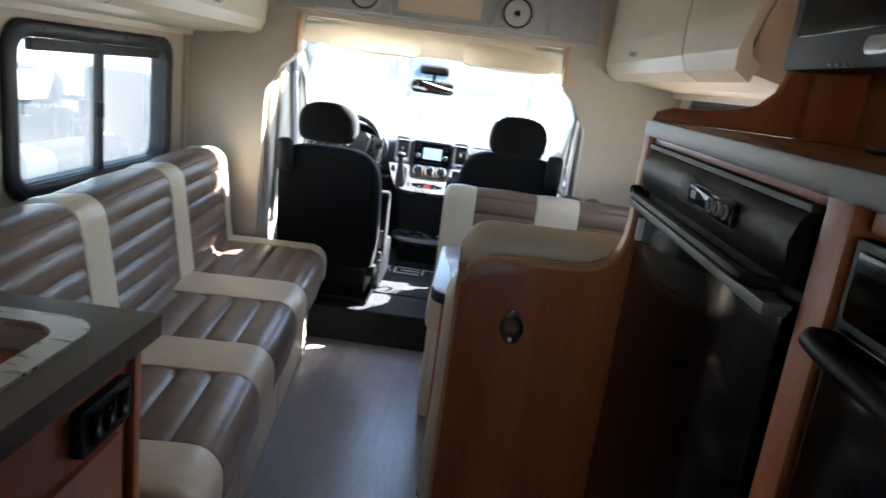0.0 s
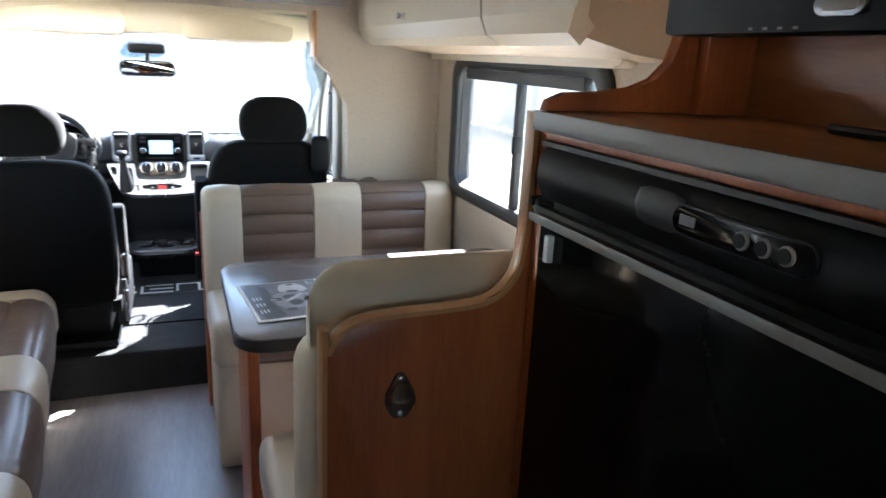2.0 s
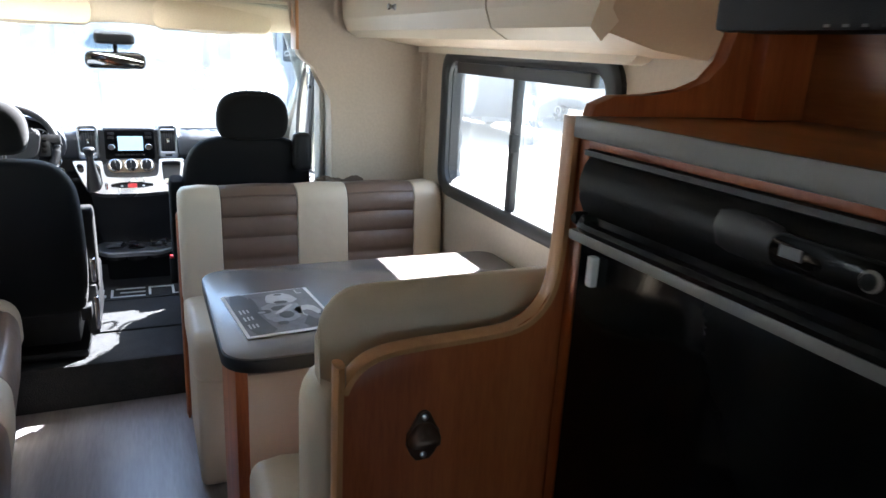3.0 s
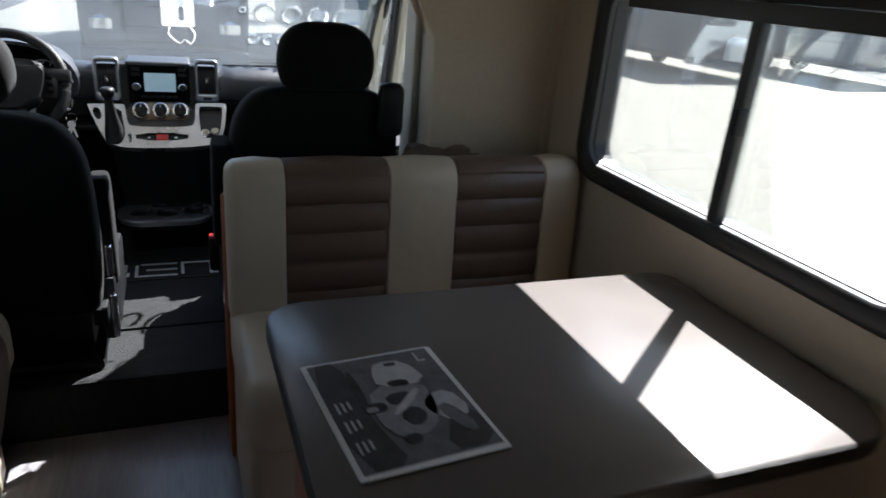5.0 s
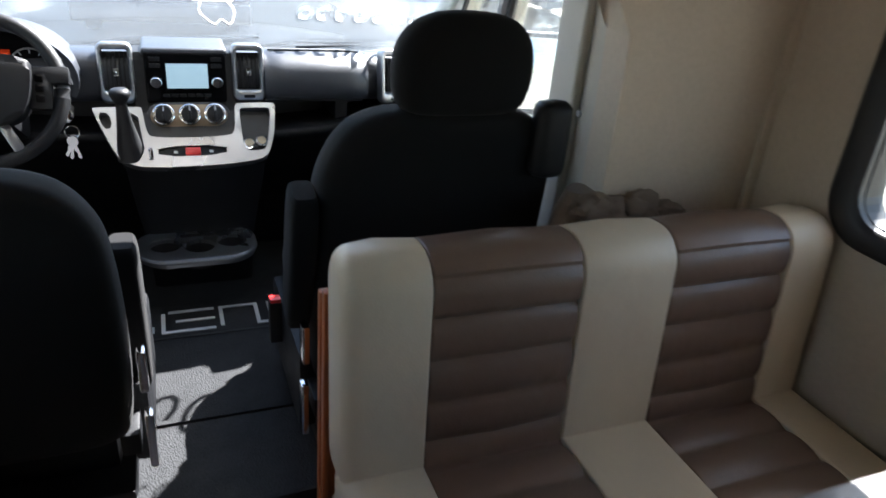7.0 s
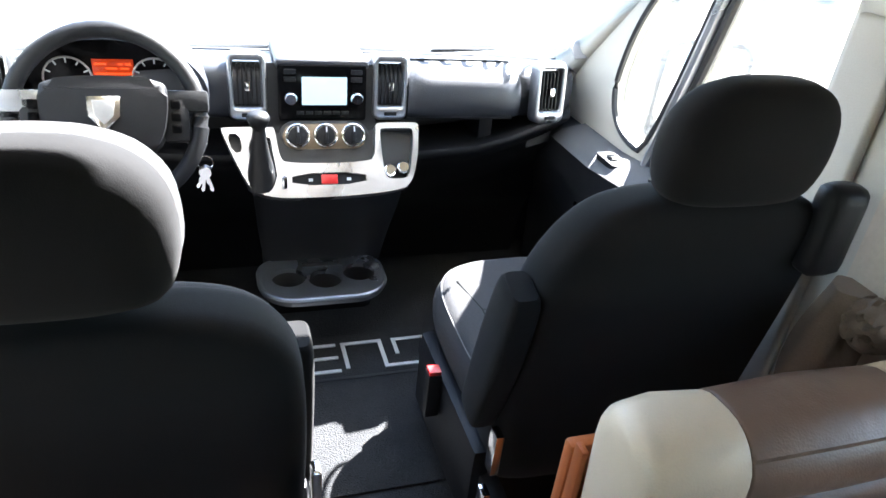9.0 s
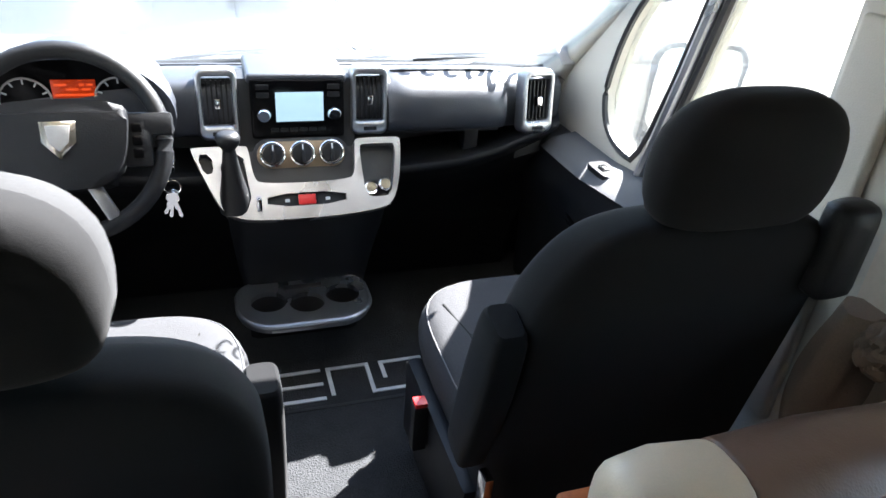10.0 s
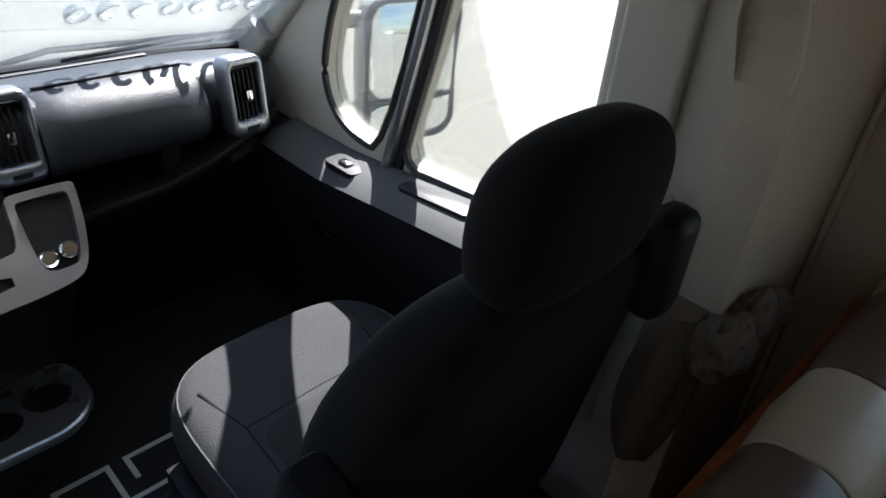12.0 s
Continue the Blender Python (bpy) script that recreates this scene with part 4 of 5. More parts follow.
def cab_roof():
    # the cap window in the roof above the seats
    slot = at(rr(0.66, 0.18, 0.03, 3), -0.10, 3.915)
    o = [(-0.66, YC + 0.05), (0.90, YC + 0.05), (0.90, 4.14), (-0.66, 4.14)]
    setting("ceiling_cab", prism(o, "z", 1.53, 1.56, holes=[slot]), HEADLINER, "cream fabric headliner of the cab", "ceiling", False)
    prof = [(4.141, 1.53), (4.13, 1.435), (4.15, 1.402), (4.20, 1.398), (4.23, 1.43), (4.23, 1.56), (4.141, 1.56)]
    setting("trim_header", loft([[(x, y + 0.02 * (1 - ((x - CX) / 0.75) ** 2), z + 0.012 * math.cos(9 * (x - CX))) for y, z in prof] for x in np.linspace(-0.66, 0.90, 25)]), HEADLINER, "cream padded header above the windscreen", "trim")
    for s in (-1, 1):
        v = thing("sun_visor", "cream sun visor folded up at the windscreen", "sun visor", (mx(0.46, s), 4.15, 1.452), group="sun visors", rx=70)
        part("pad", prism(rr(0.46, 0.12, (0.05, 0.05, 0.03, 0.03), 5), "z", -0.012, 0.012, 0.006), HEADLINER, v)
        part("hinge_rod", tube([(-0.25, 0.05, 0.0), (0.25, 0.05, 0.0)], 0.005, 8), SHADE_GREY, v)
    part_bm = prism([(-0.57, 1.53), (0.81, 1.53), (0.77, 1.94), (-0.53, 1.94)], "y", YC - 0.06, YC - 0.002, 0.008)
    o = tagged(part("overcab_panel", part_bm, SHADE_GREY), "grey-beige overhead panel above the cab opening", "panel", kind="structure")
    part("light_slot", box(-0.40, 0.64, YC - 0.066, YC - 0.058, 1.536, 1.546, 0.002), PILLAR, o)
    part("hatch", box(-0.05, 0.30, YC - 0.072, YC - 0.058, 1.57, 1.90, 0.01), TAN_PANEL, o, "tan padded hatch")
    for cx in (-0.19, 0.45):
        part("speaker_surround", prism([(-0.11, -0.055), (0.12, -0.055), (0.085, 0.11), (-0.055, 0.11)], "y", YC - 0.085, YC - 0.058, 0.012, centre=(cx, 1.60)), SHADE_GREY, o)
        sp = part("speaker", lathe([(0.068, 0.0), (0.068, -0.012), (0.058, -0.016), (0.052, -0.006), (0.03, -0.002), (0.012, -0.008)], (cx, YC - 0.085, 1.615), "y", 32), PLASTIC, o, "round loudspeaker")
        part("speaker_ring", lathe([(0.072, 0.0), (0.072, -0.010), (0.062, -0.018), (0.060, -0.010)], (cx, YC - 0.083, 1.615), "y", 32), PILLAR, sp, "pale ring")
    part("side_hatch", box(0.59, 0.72, YC - 0.070, YC - 0.058, 1.56, 1.88, 0.012), SHADE_GREY, o)


def rear_mirror():
    m = thing("rear_view_mirror", "dark rear-view mirror hanging from the windscreen", "mirror", (0.078, 4.375, 1.258))
    part("housing", prism(rr(0.235, 0.068, 0.025, 6), "y", -0.012, 0.022, 0.006), PLASTIC, m)
    part("mirror_glass", prism(rr(0.222, 0.056, 0.02, 6), "y", -0.0145, -0.012, 0.001), MIRROR, m, "blue-tinted mirror glass")
    part("stem", tube([(0, 0.02, 0.0), (0.0, 0.05, 0.05), (0.0, 0.06, 0.12)], 0.009, 8), PLASTIC, m)
    part("sensor_pod", box(-0.08, 0.08, 0.0, 0.10, 0.065, 0.125, 0.02, 3), PLASTIC, m, "dark sensor housing")


def vent(parent, x, z, y, w=0.09, h=0.165, tilt=-8, yaw=0):
    m = pose(x, y, z, tilt, 0, yaw)
    f = part("vent", bezel(rr(w, h, 0.02, 5), at(rr(w - 0.026, h * 0.66, 0.006, 5), 0, 0.008), "y", 0.03, -0.014, 0.009, m), SILVER, parent, "silver-framed air vent")
    part("top_grille", box(-w * 0.28, w * 0.28, -0.004, 0.02, h * 0.39, h * 0.44, 0.002, m=m), RUBBER, f)
    part("vent_back", box(-w / 2 + 0.014, w / 2 - 0.014, 0.012, 0.03, -h * 0.29, h * 0.34, m=m), RUBBER, f)
    for k in range(5):
        u = (k - 2) * (w - 0.036) / 5
        part("slat", box(u - 0.0018, u + 0.0018, -0.004, 0.013, -h * 0.27, h * 0.32, m=m), PLASTIC, f)
    part("vent_tab", box(-0.007, 0.007, -0.018, 0.0, -0.008, 0.014, 0.002, m=m), CHROME, f)
    part("vent_wheel", box(-0.016, 0.016, -0.016, -0.008, -h * 0.43, -h * 0.37, 0.002, m=m), PLASTIC, f)


def dashboard():
    d = thing("dashboard", "charcoal plastic dashboard with silver trim", "dashboard", (0.018, 0.02, 0.055))
    top = [(5.0, 0.80), (4.90, 0.835), (4.76, 0.868), (4.68, 0.868), (4.645, 0.852), (4.635, 0.80), (4.65, 0.735), (4.68, 0.728), (4.95, 0.728), (5.03, 0.73)]
    top = rounded(top, 2)
    xs = [-0.70, -0.68, -0.5, -0.2, 0.07, 0.35, 0.5, 0.6, 0.7, 0.80, 0.82]
    back = [0.10, 0.06, 0.015, 0, 0, 0, 0.0, 0.005, 0.02, 0.05, 0.10]
    lift = [0.09, 0.08, 0.02, 0, 0, 0, 0.012, 0.035, 0.065, 0.09, 0.095]
    part("upper_body", loft([[(x, y + (b if y < 4.7 else 0), z - b * 0.3) for y, z in top] for x, b in zip(xs, back)]), DASH, d)
    low = [(5.03, 0.655), (4.72, 0.650), (4.625, 0.655), (4.615, 0.638), (4.63, 0.618), (4.70, 0.57), (4.82, 0.44), (4.93, 0.30), (4.97, 0.0), (5.03, 0.0)]
    low = rounded(low, 2)
    part("lower_body", loft([[(x, y + (b if y < 4.7 else 0), z + (c if z > 0.4 else 0)) for y, z in low] for x, b, c in zip(xs, back, lift)]), PLASTIC, d, "black lower dashboard")
    part("shelf_back", box(-0.70, 0.82, 4.80, 4.84, 0.64, 0.74), RUBBER, d)
    part("shelf_divider", box(0.52, 0.56, 4.66, 4.81, 0.652, 0.73, 0.008), PLASTIC, d)
    lid = rounded([(4.74, 0.872), (4.69, 0.872), (4.652, 0.862), (4.618, 0.838), (4.602, 0.80), (4.604, 0.762), (4.622, 0.738), (4.70, 0.732)], 2)
    ends = ((0.298, 0.04), (0.302, 0.014), (0.318, 0.004), (0.36, 0), (0.46, -0.003), (0.55, 0), (0.60, 0.008), (0.616, 0.02), (0.62, 0.045))
    part("glove_box", loft([[(x, min(y + b, 4.75), z - b * 0.25) for y, z in lid] for x, b in ends]), DASH, d, "bulging charcoal glove box lid")
    part("glove_seam", tube([(0.32, 4.70, 0.874), (0.56, 4.70, 0.874), (0.60, 4.705, 0.87)], 0.003, 6), RUBBER, d)
    part("glove_ridge", box(0.30, 0.60, 4.625, 4.65, 0.735, 0.745, 0.004), PLASTIC, d)
    part("defrost_slot", box(-0.45, 0.60, 4.86, 4.875, 0.838, 0.848, 0.003), RUBBER, d)
    # instrument hood and dials
    rings = []
    for y, f in ((4.80, 0.9), (4.66, 1.0), (4.57, 1.0)):
        rings.append([(-0.385 + 0.205 * f * math.cos(a), y, 0.812 + 0.135 * f * math.sin(a)) for a in np.linspace(-0.35, math.pi + 0.35, 25)])
    bm = bmesh.new()
    vs = [[bm.verts.new(p) for p in r] for r in rings]
    for a, b in zip(vs, vs[1:]):
        for i in range(24):
            bm.faces.new((a[i], a[i + 1], b[i + 1], b[i]))
    ext = bmesh.ops.extrude_face_region(bm, geom=bm.faces[:])
    for v in (g for g in ext["geom"] if isinstance(g, bmesh.types.BMVert)):
        v.co = Vector((-0.385 + (v.co.x + 0.385) * 0.94, v.co.y, 0.812 + (v.co.z - 0.812) * 0.92))
    part("instrument_hood", bm, DASH, d, "arched instrument hood")
    c = part("instrument_panel", prism([(0.185 * math.cos(a), 0.118 * math.sin(a)) for a in np.linspace(-0.4, math.pi + 0.4, 25)], "y", 4.655, 4.67, centre=(-0.385, 0.812)), GLOSS_BLACK, d, "dark instrument cluster")
    for cx, cz, r in ((-0.478, 0.826, 0.05), (-0.296, 0.826, 0.05), (-0.41, 0.795, 0.022), (-0.36, 0.795, 0.022)):
        part("dial_ring", tube([(cx + r * math.cos(a), 4.652, cz + r * math.sin(a)) for a in np.linspace(0, 2 * math.pi, 24, endpoint=False)], 0.0025, 6, closed=True), SHADE_GREY, c)
        for k in range(9 if r > 0.03 else 0):
            a = radians(-40 + 260 * k / 8)
            part("dial_mark", box(-0.0015, 0.0015, -0.001, 0.001, -0.005, 0.005, m=pose(cx + 0.84 * r * math.cos(a), 4.6525, cz + 0.84 * r * math.sin(a)) @ Matrix.Rotation(-a + math.pi / 2, 4, "Y")), LETTER, c)
        part("needle", box(-0.001, 0.001, -0.001, 0.001, 0.0, r * 0.8, m=pose(cx, 4.651, cz) @ Matrix.Rotation(-2.2, 4, "Y")), RED, c)
    t = part("trip_display", box(-0.426, -0.340, 4.651, 4.655, 0.832, 0.872, 0.001), AMBER_DIM, c, "dim amber trip display")
    for z, x0, x1 in ((0.862, -0.421, -0.396), (0.862, -0.372, -0.362), (0.862, -0.357, -0.345), (0.852, -0.398, -0.374), (0.852, -0.368, -0.350), (0.840, -0.421, -0.345)):
        part("display_bar", box(x0, x1, 4.6495, 4.6505, z - 0.003, z + 0.002), AMBER, t, "", False)
    # centre stack
    st = [(4.72, 0.875), (4.648, 0.872), (4.640, 0.86), (4.628, 0.735), (4.60, 0.70), (4.565, 0.655), (4.53, 0.62), (4.54, 0.60), (4.70, 0.58), (4.80, 0.58)]
    part("stack_body", loft([[(x, y, z) for y, z in st] for x in (-0.055, -0.045, 0.21, 0.22)]), PLASTIC, d, "black centre stack")
    part("top_hood", box(-0.03, 0.20, 4.635, 4.82, 0.862, 0.885, 0.012, 3), DASH, d)
    M = pose(0.085, 4.632, 0.805, -6)
    r = part("radio", box(-0.108, 0.108, -0.012, 0.03, -0.068, 0.068, 0.008, m=M), GLOSS_BLACK, d, "black radio with a pale screen")
    part("radio_screen", box(-0.052, 0.058, -0.0145, -0.010, -0.028, 0.040, 0.001, m=M), LCD, r, "pale blue lit screen")
    for u in (-0.08, 0.082):
        part("radio_knob", lathe([(0.016, 0), (0.016, -0.014), (0.013, -0.018), (0.004, -0.018)], (0.085 + u, 4.618, 0.797), "y", 20), CHROME, r)
        for k in range(2):
            part("radio_button", box(u - 0.014, u + 0.014, -0.0145, -0.011, 0.028 + 0.018 * k, 0.040 + 0.018 * k, 0.001, m=M), PLASTIC, r)
    for k in range(6):
        part("radio_button", box(-0.065 + 0.022 * k, -0.047 + 0.022 * k, -0.0145, -0.011, -0.052, -0.043, 0.001, m=M), PLASTIC, r)
    M = pose(0.085, 4.590, 0.705, -30)
    h = part("climate_plate", prism(rr(0.205, 0.062, 0.03, 6), "y", -0.012, 0.02, 0.003, m=M), TANPLATE, d, "bronze climate control plate")
    for u in (-0.068, 0.0, 0.068):
        k1 = part("climate_knob", lathe([(0.029, 0.0), (0.029, -0.010), (0.025, -0.016), (0.024, -0.014)], (0, 0, 0), "y", 28), CHROME, h, "chrome-ringed dial")
        k1.matrix_basis = M @ pose(u, -0.012, 0)
        part("knob_ring", tube([(0.0265 * math.cos(a), -0.0145, 0.0265 * math.sin(a)) for a in np.linspace(0, 2 * math.pi, 28, endpoint=False)], 0.003, 6, closed=True), CHROME, k1, "bright chrome ring")
        part("knob_cap", lathe([(0.0235, -0.010), (0.022, -0.020), (0.004, -0.022)], (0, 0, 0), "y", 24), PLASTIC, k1)
        part("knob_bar", box(-0.004, 0.004, -0.030, -0.018, -0.02, 0.02, 0.002), PLASTIC, k1)
        part("knob_mark", box(-0.0015, 0.0015, -0.032, -0.029, 0.006, 0.019), LETTER, k1)
    part("plate_rim", prism(rr(0.222, 0.078, 0.037, 6), "y", -0.008, 0.02, 0.003, m=M), RUBBER, d)
    # the silver tray surround, a cup-shaped loop with wells for shifter and coins
    M = pose(0.085, 4.522, 0.648, -38)
    o = [(-0.248, 0.100), (-0.24, 0.104), (-0.13, 0.104), (-0.122, 0.100), (-0.116, 0.03), (-0.10, 0.012), (0.10, 0.012), (0.118, 0.03), (0.122, 0.09), (0.124, 0.110), (0.14, 0.113), (0.222, 0.113), (0.236, 0.110), (0.235, 0.09), (0.226, 0.02), (0.205, -0.045), (0.17, -0.062), (0.05, -0.072), (-0.12, -0.072), (-0.17, -0.058), (-0.195, -0.035)]
    o = rounded(o, 2)
    holes = [[(-0.188, 0.085), (-0.135, 0.085), (-0.130, 0.04), (-0.122, -0.035), (-0.16, -0.045), (-0.178, -0.03)], [(-0.09, -0.012), (0.09, -0.012), (0.09, -0.042), (-0.09, -0.042)],
             [(0.136, 0.096), (0.15, 0.098), (0.205, 0.098), (0.220, 0.096), (0.219, 0.07), (0.210, 0.015), (0.198, -0.028), (0.18, -0.032), (0.15, -0.032), (0.138, -0.02), (0.135, 0.02), (0.134, 0.08)], [(-0.234, 0.088), (-0.205, 0.088), (-0.198, 0.045), (-0.220, 0.040)]]
    holes = [rounded(q, 1) for q in holes]
    part("silver_surround", prism(o, "y", -0.014, 0.02, holes=holes, m=M), SILVER, d, "silver console surround", False)
    part("surround_back", prism([(-0.238, 0.096), (0.225, 0.102), (0.20, -0.05), (-0.18, -0.05)], "y", 0.012, 0.05, m=M), RUBBER, d)
    part("button_strip", box(-0.09, 0.09, -0.006, 0.02, -0.042, -0.012, 0.002, m=M), PLASTIC, d)
    part("hazard_button", box(-0.02, 0.02, -0.011, -0.004, -0.039, -0.015, 0.003, m=M), RED, d, "red hazard button")
    for u in (-0.045, 0.048):
        part("pictogram", box(u - 0.005, u + 0.005, -0.0075, -0.0055, -0.031, -0.024, m=M), LETTER, d)
    for u, v in ((0.153, -0.008), (0.188, -0.002)):
        part("socket_cap", lathe([(0.016, 0.012), (0.016, -0.010), (0.012, -0.014), (0.003, -0.014)], (0, 0, 0), "y", 18), CHROME, d, "silver socket cap").matrix_basis = M @ pose(u, 0, v)
    g = part("gear_lever", blob(smooth_rows([(-0.045, 0, 0, 0.034, 0.040), (0.0, 0, -0.010, 0.031, 0.034), (0.06, -0.003, -0.034, 0.021, 0.023), (0.135, -0.006, -0.066, 0.012, 0.012)], 14), 20, 2.5, m=pose(-0.075, 4.515, 0.655)), RUBBER, d, "black gear lever gaiter")
    part("gear_knob", blob(smooth_rows([(-0.018, 0, 0, 0.010, 0.010), (0.0, 0, 0, 0.022, 0.023), (0.012, 0, 0, 0.025, 0.026), (0.022, 0, 0, 0.018, 0.018), (0.024, 0, 0, 0.005, 0.005)], 14), 20, 2.2, m=pose(-0.081, 4.446, 0.797)), PLASTIC, g, "dark grey gear knob")
    part("lever_button", box(-0.03, -0.018, 4.475, 4.495, 0.62, 0.65, 0.004), CHROME, g)
    # vents
    vent(d, -0.094, 0.816, 4.64)
    vent(d, 0.256, 0.818, 4.64)
    vent(d, 0.695, 0.812, 4.62, yaw=6)
    vent(d, -0.63, 0.812, 4.655, yaw=-6)
    # lower console and cup tray
    con = [(0.19, 4.54, 0.60), (0.185, 4.57, 0.52), (0.175, 4.63, 0.40), (0.16, 4.65, 0.30), (0.155, 4.66, 0.22), (0.15, 4.70, 0.07)]
    part("console", loft([[(0.095 - w, y, z), (0.095 - w + 0.02, y - 0.012, z), (0.095 + w - 0.02, y - 0.012, z), (0.095 + w, y, z), (0.095 + w, 4.98, z), (0.095 - w, 4.98, z)] for w, y, z in con]), PLASTIC, d, "black lower console")
    t = part("cup_tray", prism(at(rr(0.33, 0.20, (0.06, 0.06, 0.09, 0.09), 8), 0.078, 4.54), "z", 0.302, 0.326, 0.006, holes=[
        at([(0.045 * math.cos(a), 0.045 * math.sin(a)) for a in np.linspace(0, 2 * math.pi, 20, endpoint=False)], x, y) for x, y in ((-0.012, 4.545), (0.083, 4.528), (0.178, 4.552))]),
        SILVER, d, "grey tray with three cup holders", False)
    part("tray_rim", tube([(p, q, 0.320) for p, q in at(rr(0.33, 0.20, (0.06, 0.06, 0.09, 0.09), 8), 0.078, 4.54)], 0.008, 8, closed=True), SILVER, t, "grey tray rim")
    for x, y in ((-0.012, 4.545), (0.083, 4.528), (0.178, 4.552)):
        part("cup_well", loft([[(x + r * math.cos(a), y + r * math.sin(a), z) for a in np.linspace(0, 2 * math.pi, 20, endpoint=False)] for r, z in ((0.0455, 0.325), (0.043, 0.267), (0.001, 0.266))], False), RUBBER, t)
    part("tray_slot", box(0.03, 0.13, 4.592, 4.612, 0.318, 0.3285, 0.002), RUBBER, t)


def steering_wheel():
    w = thing("steering_wheel", "black and silver steering wheel with a metal emblem", "steering wheel", (-0.349, 4.40, 0.888), rx=-27)
    R = 0.17
    part("rim", tube([(R * math.cos(a), 0, R * math.sin(a)) for a in np.linspace(0, 2 * math.pi, 48, endpoint=False)], 0.0165, 12, closed=True), PLASTIC, w, "black wheel rim")
    hub = prism(rounded([(-0.115, 0.05), (-0.10, 0.068), (0.0, 0.075), (0.10, 0.068), (0.115, 0.05), (0.105, -0.04), (0.07, -0.088), (-0.07, -0.088), (-0.105, -0.04)], 2), "y", -0.045, 0.02, 0.015, 3)
    part("hub", hub, PLASTIC, w, "black airbag cover")
    for s in (-1, 1):
        part("spoke", box(min(s * 0.09, s * 0.188), max(s * 0.09, s * 0.188), -0.02, 0.012, 0.008, 0.052, 0.01), SILVER if s < 0 else PLASTIC, w)
        part("lower_spoke", box(-0.012, 0.012, -0.012, 0.010, -0.168, -0.06, 0.006, m=Matrix.Rotation(radians(-s * 27), 4, "Y")), SILVER, w, "silver lower spoke")
        for k in range(3):
            part("wheel_button", box(s * 0.125 - 0.009, s * 0.125 + 0.009, -0.026, -0.010, 0.014 - 0.024 * k, 0.032 - 0.024 * k, 0.003), GLOSS_BLACK, w)
        part("button_pod", box(min(s * 0.10, s * 0.15), max(s * 0.10, s * 0.15), -0.02, 0.006, -0.05, 0.04, 0.008), PLASTIC, w)
    part("emblem", prism([(-0.03, 0.034), (0.03, 0.034), (0.028, -0.004), (0.0, -0.034), (-0.028, -0.004)], "y", -0.052, -0.044, 0.003), CHROME, w, "shield-shaped metal emblem")
    part("emblem_inset", prism([(-0.02, 0.026), (0.02, 0.026), (0.016, -0.004), (0.0, -0.02), (-0.016, -0.004)], "y", -0.054, -0.051, 0.001), SHADE_GREY, w)
    part("column", box(-0.055, 0.055, 0.02, 0.26, -0.075, 0.045, 0.02), PLASTIC, w)
    for s in (-1, 1):
        part("stalk", tube([(s * 0.05, 0.06, 0.0), (s * 0.13, 0.05, 0.02), (s * 0.185, 0.04, 0.03)], 0.009, 8), PLASTIC, w)
    k = thing("keys", "bunch of metal keys hanging from the ignition", "keys", (-0.178, 4.43, 0.775))
    part("ignition", lathe([(0.02, 0.03), (0.02, -0.02), (0.012, -0.026)], (-0.012, 0.03, 0.04), "y", 18), CHROME, k)
    part("ring", tube([(0.016 * math.cos(a), 0, 0.016 * math.sin(a)) for a in np.linspace(0, 6.28, 16, endpoint=False)], 0.0015, 6, closed=True), CHROME, k)
    for a, dx in ((8, 0.0), (-14, -0.006), (24, 0.008)):
        bm = prism(rr(0.022, 0.024, 0.009, 4), "y", -0.0015, 0.0015, centre=(0, -0.022))
        prism([(-0.004, -0.03), (0.004, -0.03), (0.004, -0.068), (0.0, -0.072), (-0.004, -0.066), (-0.002, -0.055), (-0.005, -0.047)], "y", -0.001, 0.001, bm=bm)
        part("key", bm, CHROME, k).matrix_basis = pose(dx, dx * 0.8, 0, 6, a, 20 * dx)


def floor_mat():
    m = thing("floor_mat", "black cab floor mat with pale grey emblem lettering", "floor mat", (0.0, -0.245, ZCAB + 0.0005))
    part("mat", prism(at(rr(0.86, 0.56, 0.06, 5), 0.10, 4.52), "z", 0.0, 0.007, 0.002), CARPET, m)
    part("binding", box(-0.30, 0.50, 4.608, 4.618, 0.006, 0.010, 0.001), RUBBER, m)
    t = 0.011
    def stroke(pts):
        for (a, b), (c, d) in zip(pts, pts[1:]):
            if abs(a - c) > abs(b - d):
                part("stroke", box(min(a, c) - t / 2, max(a, c) + t / 2, b - t / 2, b + t / 2, 0.0072, 0.0098), LETTER, m, "", False)
            else:
                part("stroke", box(a - t / 2, a + t / 2, min(b, d) + t / 2 + 0.0002, max(b, d) - t / 2 - 0.0002, 0.0072, 0.0098), LETTER, m, "", False)
    y0, y1, h = 4.645, 4.755, 0.055
    for shape in ([(-0.17, y1), (-0.06, y1), (-0.06, y0 + h), (-0.15, y0 + h)], [(-0.05, y0 + h - 0.012), (-0.05, y0)], [(-0.02, y1), (-0.02, y0), (0.12, y0)],
                  [(0.02, y0 + h), (0.12, y0 + h)], [(0.0, y1), (0.12, y1)], [(0.145, y0), (0.145, y1), (0.25, y1), (0.25, y0), (0.40, y0), (0.40, y1), (0.29, y1), (0.29, y0 + 0.04)],
                  [(-0.30, y1), (-0.20, y1)], [(-0.25, y1 - 0.02), (-0.25, y0)]):
        stroke(shape)


